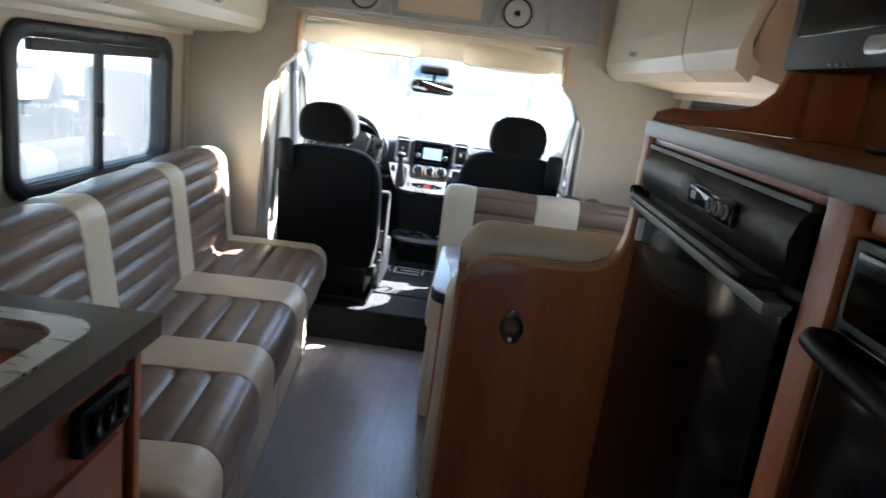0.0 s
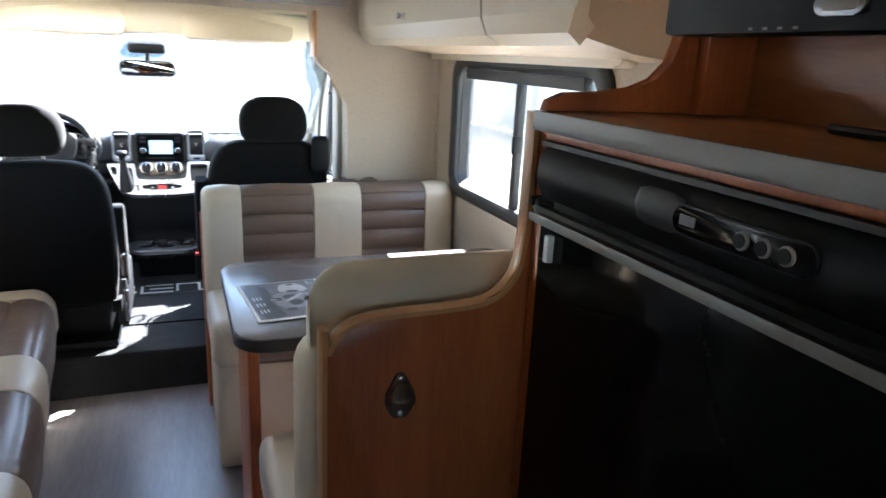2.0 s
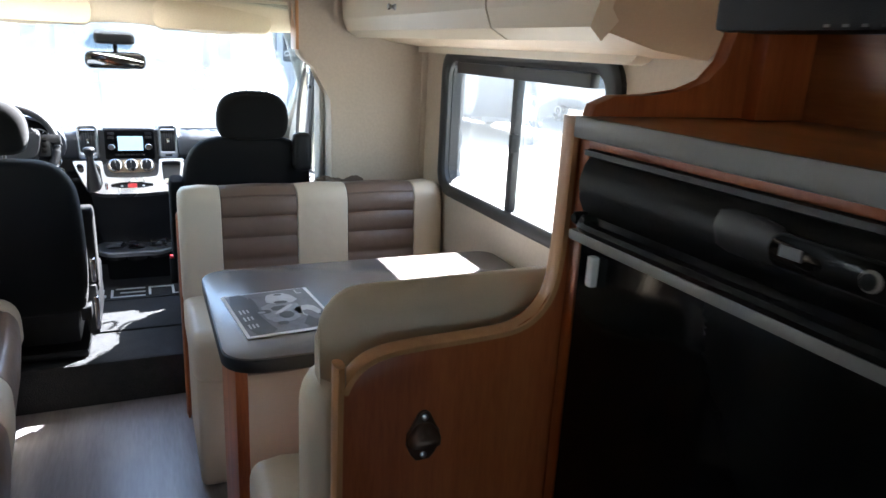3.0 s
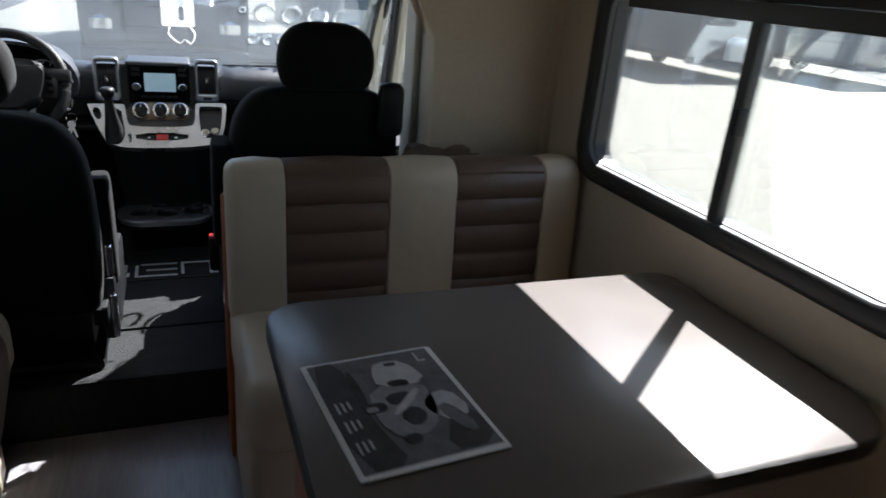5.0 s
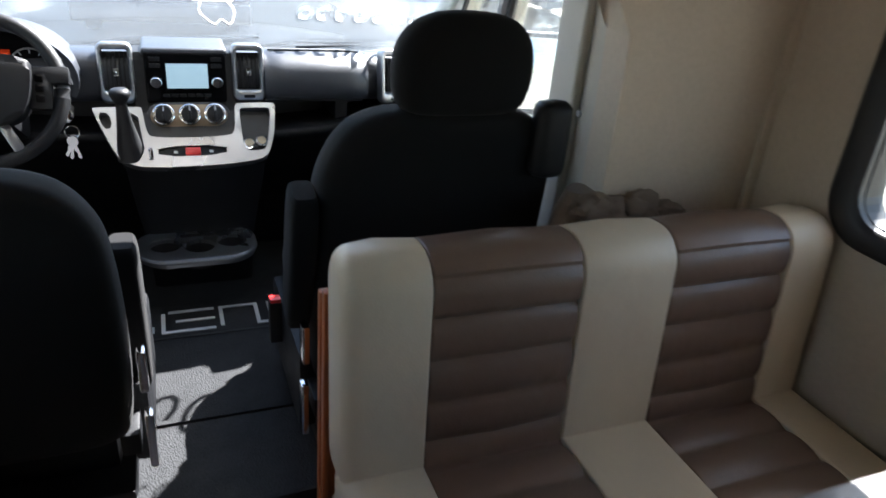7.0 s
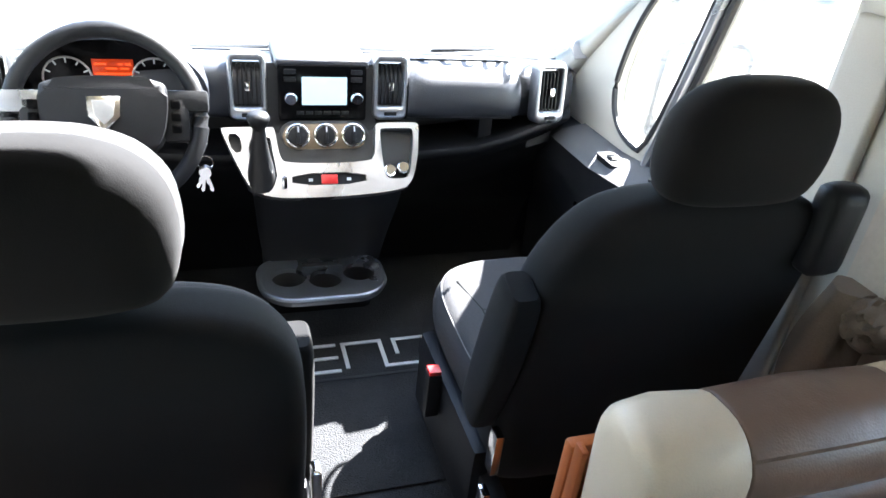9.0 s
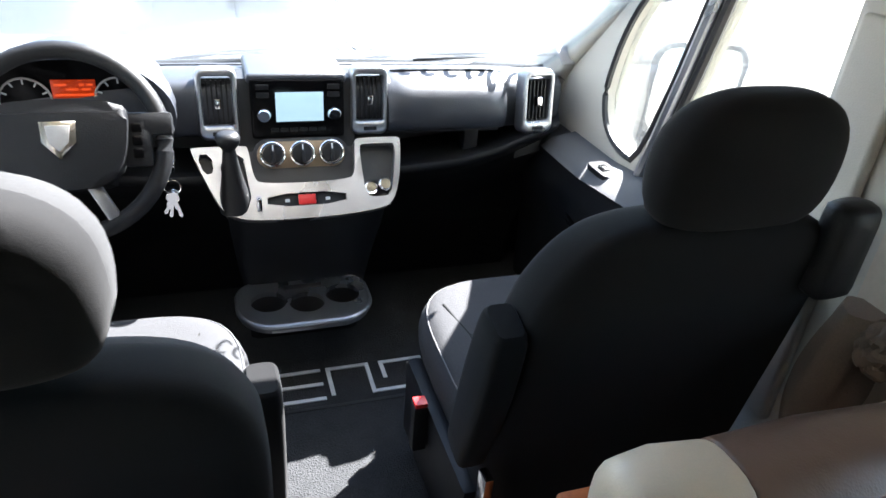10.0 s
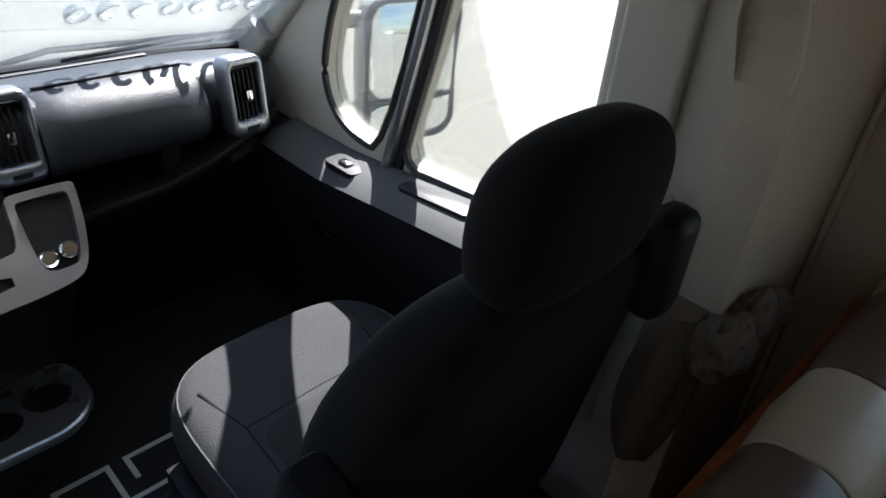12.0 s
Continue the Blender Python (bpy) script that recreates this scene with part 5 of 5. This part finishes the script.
def cab_seat(name, x, y, s, label, hz, dz, hx, padded, tower, by=0.0):
    """A captain's chair; s: +1 with the armrest towards -x (passenger), -1 towards +x."""
    c = thing(name, label, "car seat", (x, y, 0), group="cab seats")
    rows = smooth_rows([(0.37, 0, 0.12, 0.15, 0.04), (0.38, 0, 0.10, 0.22, 0.06), (0.48, 0, 0.08, 0.24, 0.08), (0.66, 0, 0.055, 0.245, 0.085), (0.82, 0, 0.02, 0.24, 0.075), (0.90, 0, -0.005, 0.225, 0.065),
                        (0.955, 0, -0.02, 0.19, 0.055), (0.98, 0, -0.025, 0.14, 0.04), (0.987, 0, -0.025, 0.08, 0.02)], 30)
    rows = [(z, a, b + by, p, q) for z, a, b, p, q in rows]
    part("backrest", blob([(z + dz * max(0, z - 0.45) * 2, a, b, p, q) for z, a, b, p, q in rows], 40, 4.2), FABRIC, c, "black fabric backrest")
    if padded:
        part("bolster", blob([(z - 0.004 + dz * max(0, z - 0.45) * 2, a, b + 0.02, p * 0.985, q * 0.95) for z, a, b, p, q in rows], 40, 3.4), CHARCOAL, c, "charcoal front cushion of the backrest")
    hr = smooth_rows([(-0.085, 0, 0.004, 0.07, 0.025), (-0.075, 0, 0.002, 0.114, 0.045), (-0.03, 0, 0, 0.131, 0.056), (0.03, 0, -0.004, 0.127, 0.056), (0.068, 0, -0.010, 0.104, 0.045), (0.088, 0, -0.014, 0.068, 0.028), (0.094, 0, -0.014, 0.03, 0.012)], 20)
    part("headrest", blob([(z, a, b, p, q) for z, a, b, p, q in hr], 32, 2.8, m=pose(hx, by - 0.042, hz)), FABRIC, c, "black fabric headrest")
    if padded:
        part("headrest_front", blob([(z * 0.99 - 0.001, a, b, p * 1.015, q * 1.1) for z, a, b, p, q in hr], 32, 2.6, m=pose(hx, by - 0.010, hz)), CHARCOAL, c, "charcoal front pad of the headrest")
    ring = [(p + hx, by - 0.093, hz + q) for p, q in rr(0.20, 0.12, 0.05, 5)]
    part("headrest_seam", tube([(hx + (a - hx) * 1.1, b + 0.022, z) for a, b, z in ring], 0.0018, 5, closed=True), GREY_FABRIC, c)
    for u in (-0.06, 0.06):
        part("headrest_post", tube([(hx + u, by - 0.03, 0.90), (hx + u, by - 0.035, hz - 0.06)], 0.006, 8), CHROME, c, "chrome headrest post")
    cu = smooth_rows([(0.0, 0, 0.02, 0.18, 0.19), (0.02, 0, 0, 0.225, 0.235), (0.07, 0, 0, 0.24, 0.245), (0.11, 0, 0, 0.235, 0.24), (0.135, 0, 0, 0.21, 0.23), (0.142, 0, 0.0, 0.17, 0.19)], 18)
    part("seat", blob(cu, 40, 3.6, m=pose(0, 0.325, 0.415, 3)), GREY_FABRIC, c, "grey fabric seat cushion")
    top = lambda u, v: (u, v, 0.5545 + (v - 0.325) * 0.052 - 0.6 * max(0.0, v - 0.47) ** 1.4)
    panel = smooth_rows([(0.0, 0, 0, 0.135, 0.125), (0.007, 0, 0, 0.133, 0.123), (0.010, 0, 0, 0.12, 0.11)], 8)
    part("seat_panel", blob(panel, 32, 6, m=pose(-0.012, 0.222, 0.546, 3)), CHARCOAL, c, "textured rear panel of the cushion")
    for line in ([(-0.178, 0.462), (-0.168, 0.41), (-0.155, 0.352), (-0.16, 0.25), (-0.165, 0.12)], [(-0.155, 0.352), (0.0, 0.357), (0.125, 0.352)], [(0.15, 0.472), (0.138, 0.41), (0.125, 0.352), (0.135, 0.25), (0.14, 0.12)]):
        part("seam", tube([top(u, v) for u, v in line], 0.0032, 6), FABRIC, c)
    ring = []
    for k in range(56):
        u, v = math.cos(2 * math.pi * k / 56), math.sin(2 * math.pi * k / 56)
        ring.append(pose(0, 0.325, 0.415, 3) @ Vector((0.2255 * math.copysign(abs(u) ** (2 / 3.6), u), 0.2365 * math.copysign(abs(v) ** (2 / 3.6), v), 0.1255)))
    part("stitching", tube(ring, 0.0016, 5, closed=True), LEDGE, c, "grey stitched seam")
    part("base", box(-0.19, 0.19, 0.10, 0.54, 0.20, 0.42, 0.02), PLASTIC, c, "black seat pedestal")
    part("swivel_plate", box(-0.22, 0.22, 0.02, 0.56, ZCAB + 0.002, 0.21, 0.02), PLASTIC, c)
    for u in (-0.225, 0.225):
        part("rail", box(u - 0.018, u + 0.018, -0.02, 0.50, 0.34, 0.39, 0.006), PLASTIC, c)
    q = -s
    part("side_cover", box(min(q * 0.22, q * 0.262), max(q * 0.22, q * 0.262), 0.06, 0.44, 0.25, 0.45, 0.015), PLASTIC, c, "black plastic side cover")
    arm = smooth_rows([(0.0, 0, 0, 0.016, 0.025), (0.012, 0, 0, 0.026, 0.038), (0.17, 0, 0.0, 0.028, 0.046), (0.30, 0, 0.004, 0.027, 0.040), (0.325, 0, 0.006, 0.020, 0.030)], 14)
    part("armrest", blob(arm, 20, 4.5, m=pose(q * 0.262, 0.075, 0.545, 15) if s > 0 else pose(q * 0.245, 0.13, 0.42, 6)), FABRIC, c, "black folded-up armrest")
    if s > 0:
        bk = part("buckle", box(q * 0.28 - 0.015, q * 0.28 + 0.015, 0.255, 0.285, 0.36, 0.472, 0.005), PLASTIC, c, "black belt buckle")
        part("buckle_button", box(q * 0.28 - 0.013, q * 0.28 + 0.013, 0.257, 0.283, 0.471, 0.481, 0.003), RED, bk, "red release button")
    part("lever", box(q * 0.262 - 0.008, q * 0.262 + 0.008, -0.02, 0.01, 0.30, 0.43, 0.005), CHROME, c, "chrome recline lever")
    part("lever", box(q * 0.262 - 0.008, q * 0.262 + 0.008, -0.03, 0.0, 0.49, 0.58, 0.005), CHROME, c)
    part("belt_tower", box(-q * 0.195 - 0.036, -q * 0.195 + 0.036, by - 0.10, by - 0.045, tower - 0.15, tower, 0.026, 3), PLASTIC, c, "black belt guide on the shoulder")


def tied_cloth():
    """A bunched tan curtain resting behind the bench."""
    c = thing("bunched_curtain", "bunched tan cloth curtain tied behind the bench", "curtain", (0.86, 3.60, 0.82))
    for k, (x, y, z, sx, sy, sz) in enumerate(((-0.05, 0, 0.0, 0.07, 0.04, 0.05), (0.04, 0.005, 0.0, 0.07, 0.035, 0.045), (0.10, 0, -0.01, 0.05, 0.03, 0.035))):
        bm = bmesh.new()
        bmesh.ops.create_icosphere(bm, subdivisions=4, radius=1)
        for v in bm.verts:
            p = v.co.copy()
            f = 1 + 0.30 * noise.noise(p * 1.3 + Vector((k * 7, 0, 0))) - 0.22 * (1 - abs(noise.noise(p * 2.2 + Vector((k * 3, 5, 0))))) ** 5
            v.co = Vector((x + p.x * sx * f, y + p.y * sy * f, z + p.z * sz * f + 0.015))
        part("fold", bm, CLOTH, c)
    rows = []
    for j in range(22):
        f = j / 21
        r = 0.020 + 0.040 * math.sin(math.pi * min(1.0, 0.12 + 0.80 * f)) ** 0.8
        rows.append([(-0.052 + r * math.cos(a) * (1 + 0.10 * math.sin(4 * a + 2 * f)) - 0.02 * f, 0.066 + 0.8 * r * math.sin(a) * (1 + 0.14 * math.sin(5 * a + 4 * f)), 0.045 - 0.27 * f) for a in np.linspace(0, 2 * math.pi, 40, endpoint=False)])
    part("drape", loft(rows), CLOTH, c)


def outside_mirror(s):
    m = thing("door_mirror", "grey double door mirror on two arms outside the cab", "door mirror", (mx(1.25, s), 4.71, 0.805), rz=-10 * s)
    w, h = 0.275, 0.38
    part("housing", blob(smooth_rows([(-0.185, 0, 0.045, 0.08, 0.03), (-0.165, 0, 0.05, 0.125, 0.045), (-0.05, 0, 0.055, 0.134, 0.05), (0.10, 0, 0.055, 0.134, 0.05), (0.165, 0, 0.05, 0.12, 0.045), (0.185, 0, 0.045, 0.08, 0.03)], 16), 24, 4), SHADE_GREY, m, "grey mirror housing")
    ring = [(a, 0.0, b) for a, b in rr(w, h, 0.055, 6)]
    part("frame", tube(ring, 0.011, 8, closed=True), PLASTIC, m, "dark rounded mirror frame")
    part("cross_bar", tube([(-w / 2, 0, -0.075), (w / 2, 0, -0.075)], 0.009, 8), PLASTIC, m)
    part("mirror_glass", prism(rr(w - 0.02, 0.245, 0.04, 5), "y", -0.004, 0.004, 0.001, centre=(0, 0.058)), MIRROR, m, "flat upper mirror glass")
    part("lower_glass", prism(rr(w - 0.02, 0.095, 0.035, 5), "y", -0.004, 0.004, 0.001, centre=(0, -0.134)), MIRROR, m, "small lower mirror glass")
    for z in (-0.11, 0.13):
        part("arm", tube(smooth_rows([(-s * 0.10, 0.06, z), (-s * 0.19, 0.07, z), (-s * 0.27, 0.06, z * 0.9), (-s * 0.315, 0.04, z * 0.8)], 10), 0.022, 10), SHADE_GREY, m, "grey mirror arm")
    part("upright", tube([(-s * 0.20, 0.07, -0.12), (-s * 0.20, 0.07, 0.14)], 0.018, 8), SHADE_GREY, m)


def nose():
    """Bonnet, cowl, wipers and the cab's outer skin."""
    h = thing("bonnet", "white sloping bonnet ahead of the windscreen", "bonnet", (CX, 5.0, 0.02))
    rows = [[(0.86 * u * (1 - 0.12 * f), 0.03 + 0.75 * f - 0.10 * u * u, 0.80 - 0.30 * f ** 1.4 - 0.05 * u * u) for u in np.linspace(-1, 1, 15)] for f in np.linspace(0, 1, 9)]
    bm = bmesh.new()
    vs = [[bm.verts.new(p) for p in r] for r in rows]
    for a, b in zip(vs, vs[1:]):
        for i in range(14):
            bm.faces.new((a[i], a[i + 1], b[i + 1], b[i]))
    ext = bmesh.ops.extrude_face_region(bm, geom=bm.faces[:])
    for v in (g for g in ext["geom"] if isinstance(g, bmesh.types.BMVert)):
        v.co.z -= 0.02
    part("skin", bm, WHITE, h)
    part("cowl", box(-0.78, 0.78, -0.10, 0.05, 0.79, 0.815, 0.008), RUBBER, h, "black wiper cowl")
    for k, (a, b) in enumerate((((-0.45, 0.02, 0.83), (0.10, -0.04, 0.90)), ((0.05, 0.02, 0.83), (0.62, -0.10, 0.90)))):
        part("wiper_arm", tube([a, ((a[0] + b[0]) / 2, -0.01, 0.885), b], 0.007, 6), RUBBER, h)
        part("wiper_blade", tube([(b[0] - 0.28, b[1] + 0.035, b[2] - 0.022), b, (b[0] + 0.12, b[1] - 0.04, b[2] + 0.012)], 0.005, 6), RUBBER, h)
    setting("wall_firewall", box(-0.74, 0.98, 5.04, 5.07, -0.06, 0.86), PLASTIC, "black firewall below the windscreen", "wall", False)
    for s in (-1, 1):
        setting("wall_cab_side", box(*sorted((mx(0.93, s), mx(0.95, s))), YC + 0.05, 5.05, -0.06, 0.69), WHITE, "white outer side of the cab", "wall", False)
        setting("wall_cab_corner", box(*sorted((mx(0.93, s), XR + 0.04 if s > 0 else XL - 0.04)), YC + 0.05, YC + 0.07, -0.06, ZC), WHITE, "white outer front wall beside the cab", "wall", False)
        setting("wall_cab_upper", box(*sorted((mx(0.86, s), mx(0.95, s))), YC + 0.05, 4.26, 1.50, 1.561), HEADLINER, "cream upper side of the cab", "wall", False)
    setting("ceiling_overcab", prism([(XL - 0.04, YC + 0.05), (XR + 0.04, YC + 0.05), (XR + 0.04, 4.26), (XL - 0.04, 4.26)], "z", 1.562, 1.60, holes=[at(rr(0.70, 0.21, 0.03, 3), -0.08, 3.94)]), WHITE, "white cab roof", "roof", False)


for s in (-1, 1):
    cab_door(s)
    pillars(s)
    outside_mirror(s)
windscreen()
hang_tag()
cab_roof()
nose()
dashboard()
steering_wheel()
rear_mirror()
floor_mat()
cab_seat("driver_seat", -0.298, 3.74, -1, "black fabric driver's captain chair with folded armrest", 1.058, -0.03, -0.018, True, 0.975, -0.07)
cab_seat("passenger_seat", 0.527, 3.755, 1, "black fabric passenger captain chair with grey cushion", 1.096, 0.03, 0.016, False, 1.04)
tied_cloth()


# ---- outside ----
def wheel(parent, x, y, z, r=0.34, w=0.22):
    t = part("wheel", lathe([(r * 0.55, -w / 2), (r * 0.92, -w / 2), (r, -w / 2 + 0.03), (r, w / 2 - 0.03), (r * 0.92, w / 2), (r * 0.55, w / 2)], (x, y, z), "x", 24), TYRE, parent, "black tyre")
    part("rim", lathe([(r * 0.55, -w / 2 + 0.02), (r * 0.5, -w / 2 - 0.005), (r * 0.15, -w / 2 + 0.01), (0.02, -w / 2 - 0.01)], (x, y, z), "x", 20), SILVER, t)


def trailer(at_, rz, length, body, label, tanks=True):
    """A travel trailer whose drawbar points along its own -y."""
    t = thing("travel_trailer", label, "trailer", at_, group="parked trailers", rz=rz)
    w, h = 2.4, 2.3
    prof = [(0.0, 0.55), (-0.25, 1.0), (-0.28, 1.7), (0.1, 2.6), (0.35, 2.85), (length - 0.2, 2.85), (length, 2.7), (length, 0.55)]
    part("body", prism(prof, "x", -w / 2, w / 2, 0.06, 3), body, t)
    part("front_window", box(-0.8, 0.8, -0.02, 0.02, -0.3, 0.3, 0.01, m=pose(0, -0.12, 2.05, -23)), BLUEGREY, t, "dark front window")
    part("stripe", box(-w / 2 - 0.008, w / 2 + 0.008, 0.3, length - 0.3, 1.15, 1.28, 0.004), DARKBODY, t, "dark side stripe")
    for s in (-1, 1):
        for y in (length * 0.3, length * 0.62):
            part("side_window", box(min(s * w / 2, s * (w / 2 + 0.02)), max(s * w / 2, s * (w / 2 + 0.02)), y, y + 0.9, 1.5, 2.15, 0.008), BLUEGREY, t, "dark side window")
        wheel(t, s * (w / 2 - 0.2), length * 0.55, 0.34)
        part("frame_beam", tube([(s * 0.55, 0.3, 0.5), (s * 0.05, -1.15, 0.47)], 0.045, 6), DARKBODY, t, "black drawbar beam")
    part("chassis", box(-0.9, 0.9, 0.0, length, 0.42, 0.56, 0.01), DARKBODY, t)
    part("jack", tube([(0, -1.05, 0.0), (0, -1.05, 0.95)], 0.032, 8), DARKBODY, t)
    part("jack_foot", box(-0.11, 0.11, -1.16, -0.94, 0.0, 0.02, 0.004), DARKBODY, t)
    part("jack_head", blob(smooth_rows([(0.9, 0, -1.05, 0.05, 0.05), (0.95, 0, -1.05, 0.08, 0.09), (1.05, 0, -1.05, 0.08, 0.09), (1.1, 0, -1.05, 0.04, 0.05)], 8), 16, 3), DARKBODY, t)
    part("coupler", blob([(0.42, 0, -1.3, 0.03, 0.06), (0.45, 0, -1.3, 0.06, 0.12), (0.53, 0, -1.3, 0.05, 0.11), (0.56, 0, -1.3, 0.02, 0.05)], 16, 2.5), DARKBODY, t)
    part("hose", tube(smooth_rows([(0.15, -0.6, 0.6), (0.22, -0.8, 0.42), (0.1, -1.0, 0.35), (-0.12, -1.1, 0.45), (-0.15, -0.9, 0.6)], 18), 0.018, 6), WHITE, t)
    if tanks:
        part("tank_cover", blob(smooth_rows([(0.55, 0, -0.55, 0.28, 0.16), (0.6, 0, -0.55, 0.31, 0.19), (0.95, 0, -0.55, 0.31, 0.19), (1.12, 0, -0.55, 0.25, 0.16), (1.17, 0, -0.55, 0.12, 0.1)], 14), 28, 3.2), WHITE, t, "white gas bottle cover")


def coach(at_, rz, label, paint):
    """A parked motorhome seen from its front."""
    c = thing("motorhome", label, "motorhome", at_, rz=rz)
    part("body", prism([(0.0, 0.35), (-0.05, 1.2), (0.15, 3.1), (0.5, 3.3), (9.0, 3.3), (9.0, 0.35)], "x", -1.25, 1.25, 0.10, 3), paint, c)
    part("windscreen", box(-1.12, 1.12, -0.02, 0.03, -0.62, 0.62, 0.02, m=pose(0, -0.01, 1.95, -6)), BLUEGREY, c, "dark wide windscreen")
    part("grille", box(-0.6, 0.6, -0.09, 0.0, 0.7, 0.95, 0.02), RUBBER, c)
    part("bumper", box(-1.25, 1.25, -0.16, 0.05, 0.32, 0.62, 0.05, 3), paint, c)
    for s in (-1, 1):
        part("headlight", blob([(0.85, s * 0.95, -0.03, 0.05, 0.03), (0.9, s * 0.95, -0.04, 0.17, 0.06), (1.05, s * 0.95, -0.04, 0.17, 0.06), (1.1, s * 0.95, -0.03, 0.05, 0.03)], 16, 3), CHROME, c)
        part("mirror_arm", tube([(s * 1.2, 0.05, 2.5), (s * 1.45, -0.2, 2.45), (s * 1.45, -0.25, 2.2)], 0.03, 6), RUBBER, c)
        part("mirror_head", box(s * 1.45 - 0.12, s * 1.45 + 0.12, -0.33, -0.18, 1.75, 2.25, 0.04, 3), RUBBER, c)
        wheel(c, s * 1.05, 1.2, 0.42, 0.42)
        part("side_window", box(min(s * 1.25, s * 1.27), max(s * 1.25, s * 1.27), 2.2, 3.4, 1.7, 2.4, 0.01), BLUEGREY, c)
    for k in (-0.5, 0.5):
        part("wiper", tube([(k, -0.10, 1.3), (k + 0.4, -0.09, 1.42), (k + 0.75, -0.075, 1.5)], 0.015, 5), RUBBER, c)


def tree(at_, height, seed):
    t = thing("tree", "leafy green tree beyond the parked trailers", "tree", at_, group="trees")
    r = random.Random(seed)
    part("trunk", tube([(0, 0, 0), (0.1, 0.05, height * 0.25), (0.05, 0.1, height * 0.5)], 0.16, 8), BARK, t)
    ends = []
    bm = bmesh.new()
    for k in range(9):
        a, q = r.uniform(0, 6.28), r.uniform(0.25, 0.5)
        tip = Vector((math.cos(a) * height * 0.28 * r.uniform(0.6, 1.1), math.sin(a) * height * 0.28 * r.uniform(0.6, 1.1), height * r.uniform(0.55, 0.9)))
        tube([(0.05, 0.05, height * q), tuple(Vector((0.05, 0.05, height * q)).lerp(tip, 0.5) + Vector((0, 0, 0.15))), tuple(tip)], 0.05, 6, bm=bm)
        ends.append(tip)
    part("limbs", bm, BARK, t)
    vs, fs = [], []
    for k in range(5200):
        c = r.choice(ends) + Vector((r.gauss(0, 1), r.gauss(0, 1), r.gauss(0, 0.8))) * height * 0.085
        u = Vector((r.gauss(0, 1), r.gauss(0, 1), r.gauss(0, 1))).normalized() * r.uniform(0.07, 0.16)
        v = u.orthogonal().normalized() * r.uniform(0.03, 0.07)
        i = len(vs)
        vs += [c - u, c + v, c + u, c - v]
        fs.append((i, i + 1, i + 2, i + 3))
    me = bpy.data.meshes.new("crown")
    me.from_pydata(vs, [], fs)
    me.materials.append(LEAF)
    o = new("crown", me)
    o.parent = t
    o["label"] = "green leafy crown"


BARK = mat("tree_bark", (0.10, 0.075, 0.055), 0.9, vary=0.25, bump=0.6)
LEAF = mat("green_leaves", (0.06, 0.085, 0.03), 0.6, vary=0.4, scale=2, bump=0)
ASPHALT = mat("grey_asphalt", (0.038, 0.038, 0.04), 0.9, vary=0.2, scale=1.0, grain=0.3, grain_scale=60, bump=0.4)
GZ = -0.75
setting("road", box(-22.0, -4.6, -30, 40, GZ - 0.02, GZ + 0.018), ASPHALT, "grey asphalt lane beside the lot", "road", False)
trailer((9.0, 16.8, GZ), 0, 6.0, DARKBODY, "dark grey travel trailer with covered gas bottles on its drawbar")
trailer((14.6, 17.8, GZ), 4, 6.5, DARKBODY, "dark grey travel trailer parked on the lot")
trailer((20.5, 17.5, GZ), 8, 6.0, DARKBODY, "dark grey travel trailer parked at the end of the row")
trailer((-9.8, 14.6, GZ), 180, 7.0, WHITE, "white travel trailer opposite the sofa window", False)
trailer((-11.5, 6.0, GZ), 160, 6.0, BLUEGREY, "blue-grey travel trailer with a dark stripe")
coach((0.1, 14.0, GZ), 0, "large dark motorhome parked facing the windscreen", NAVY)
coach((4.4, 15.5, GZ), 0, "large white motorhome parked beside a dark one", WHITE)
for k, (x, y, h) in enumerate(((-16, 15, 6.0), (-13, 20, 7.0), (27, 24, 6.5), (-17, 4, 6.0), (7, 30, 7.0), (-14, 18.5, 5.0))):
    tree((x, y, GZ), h, k)
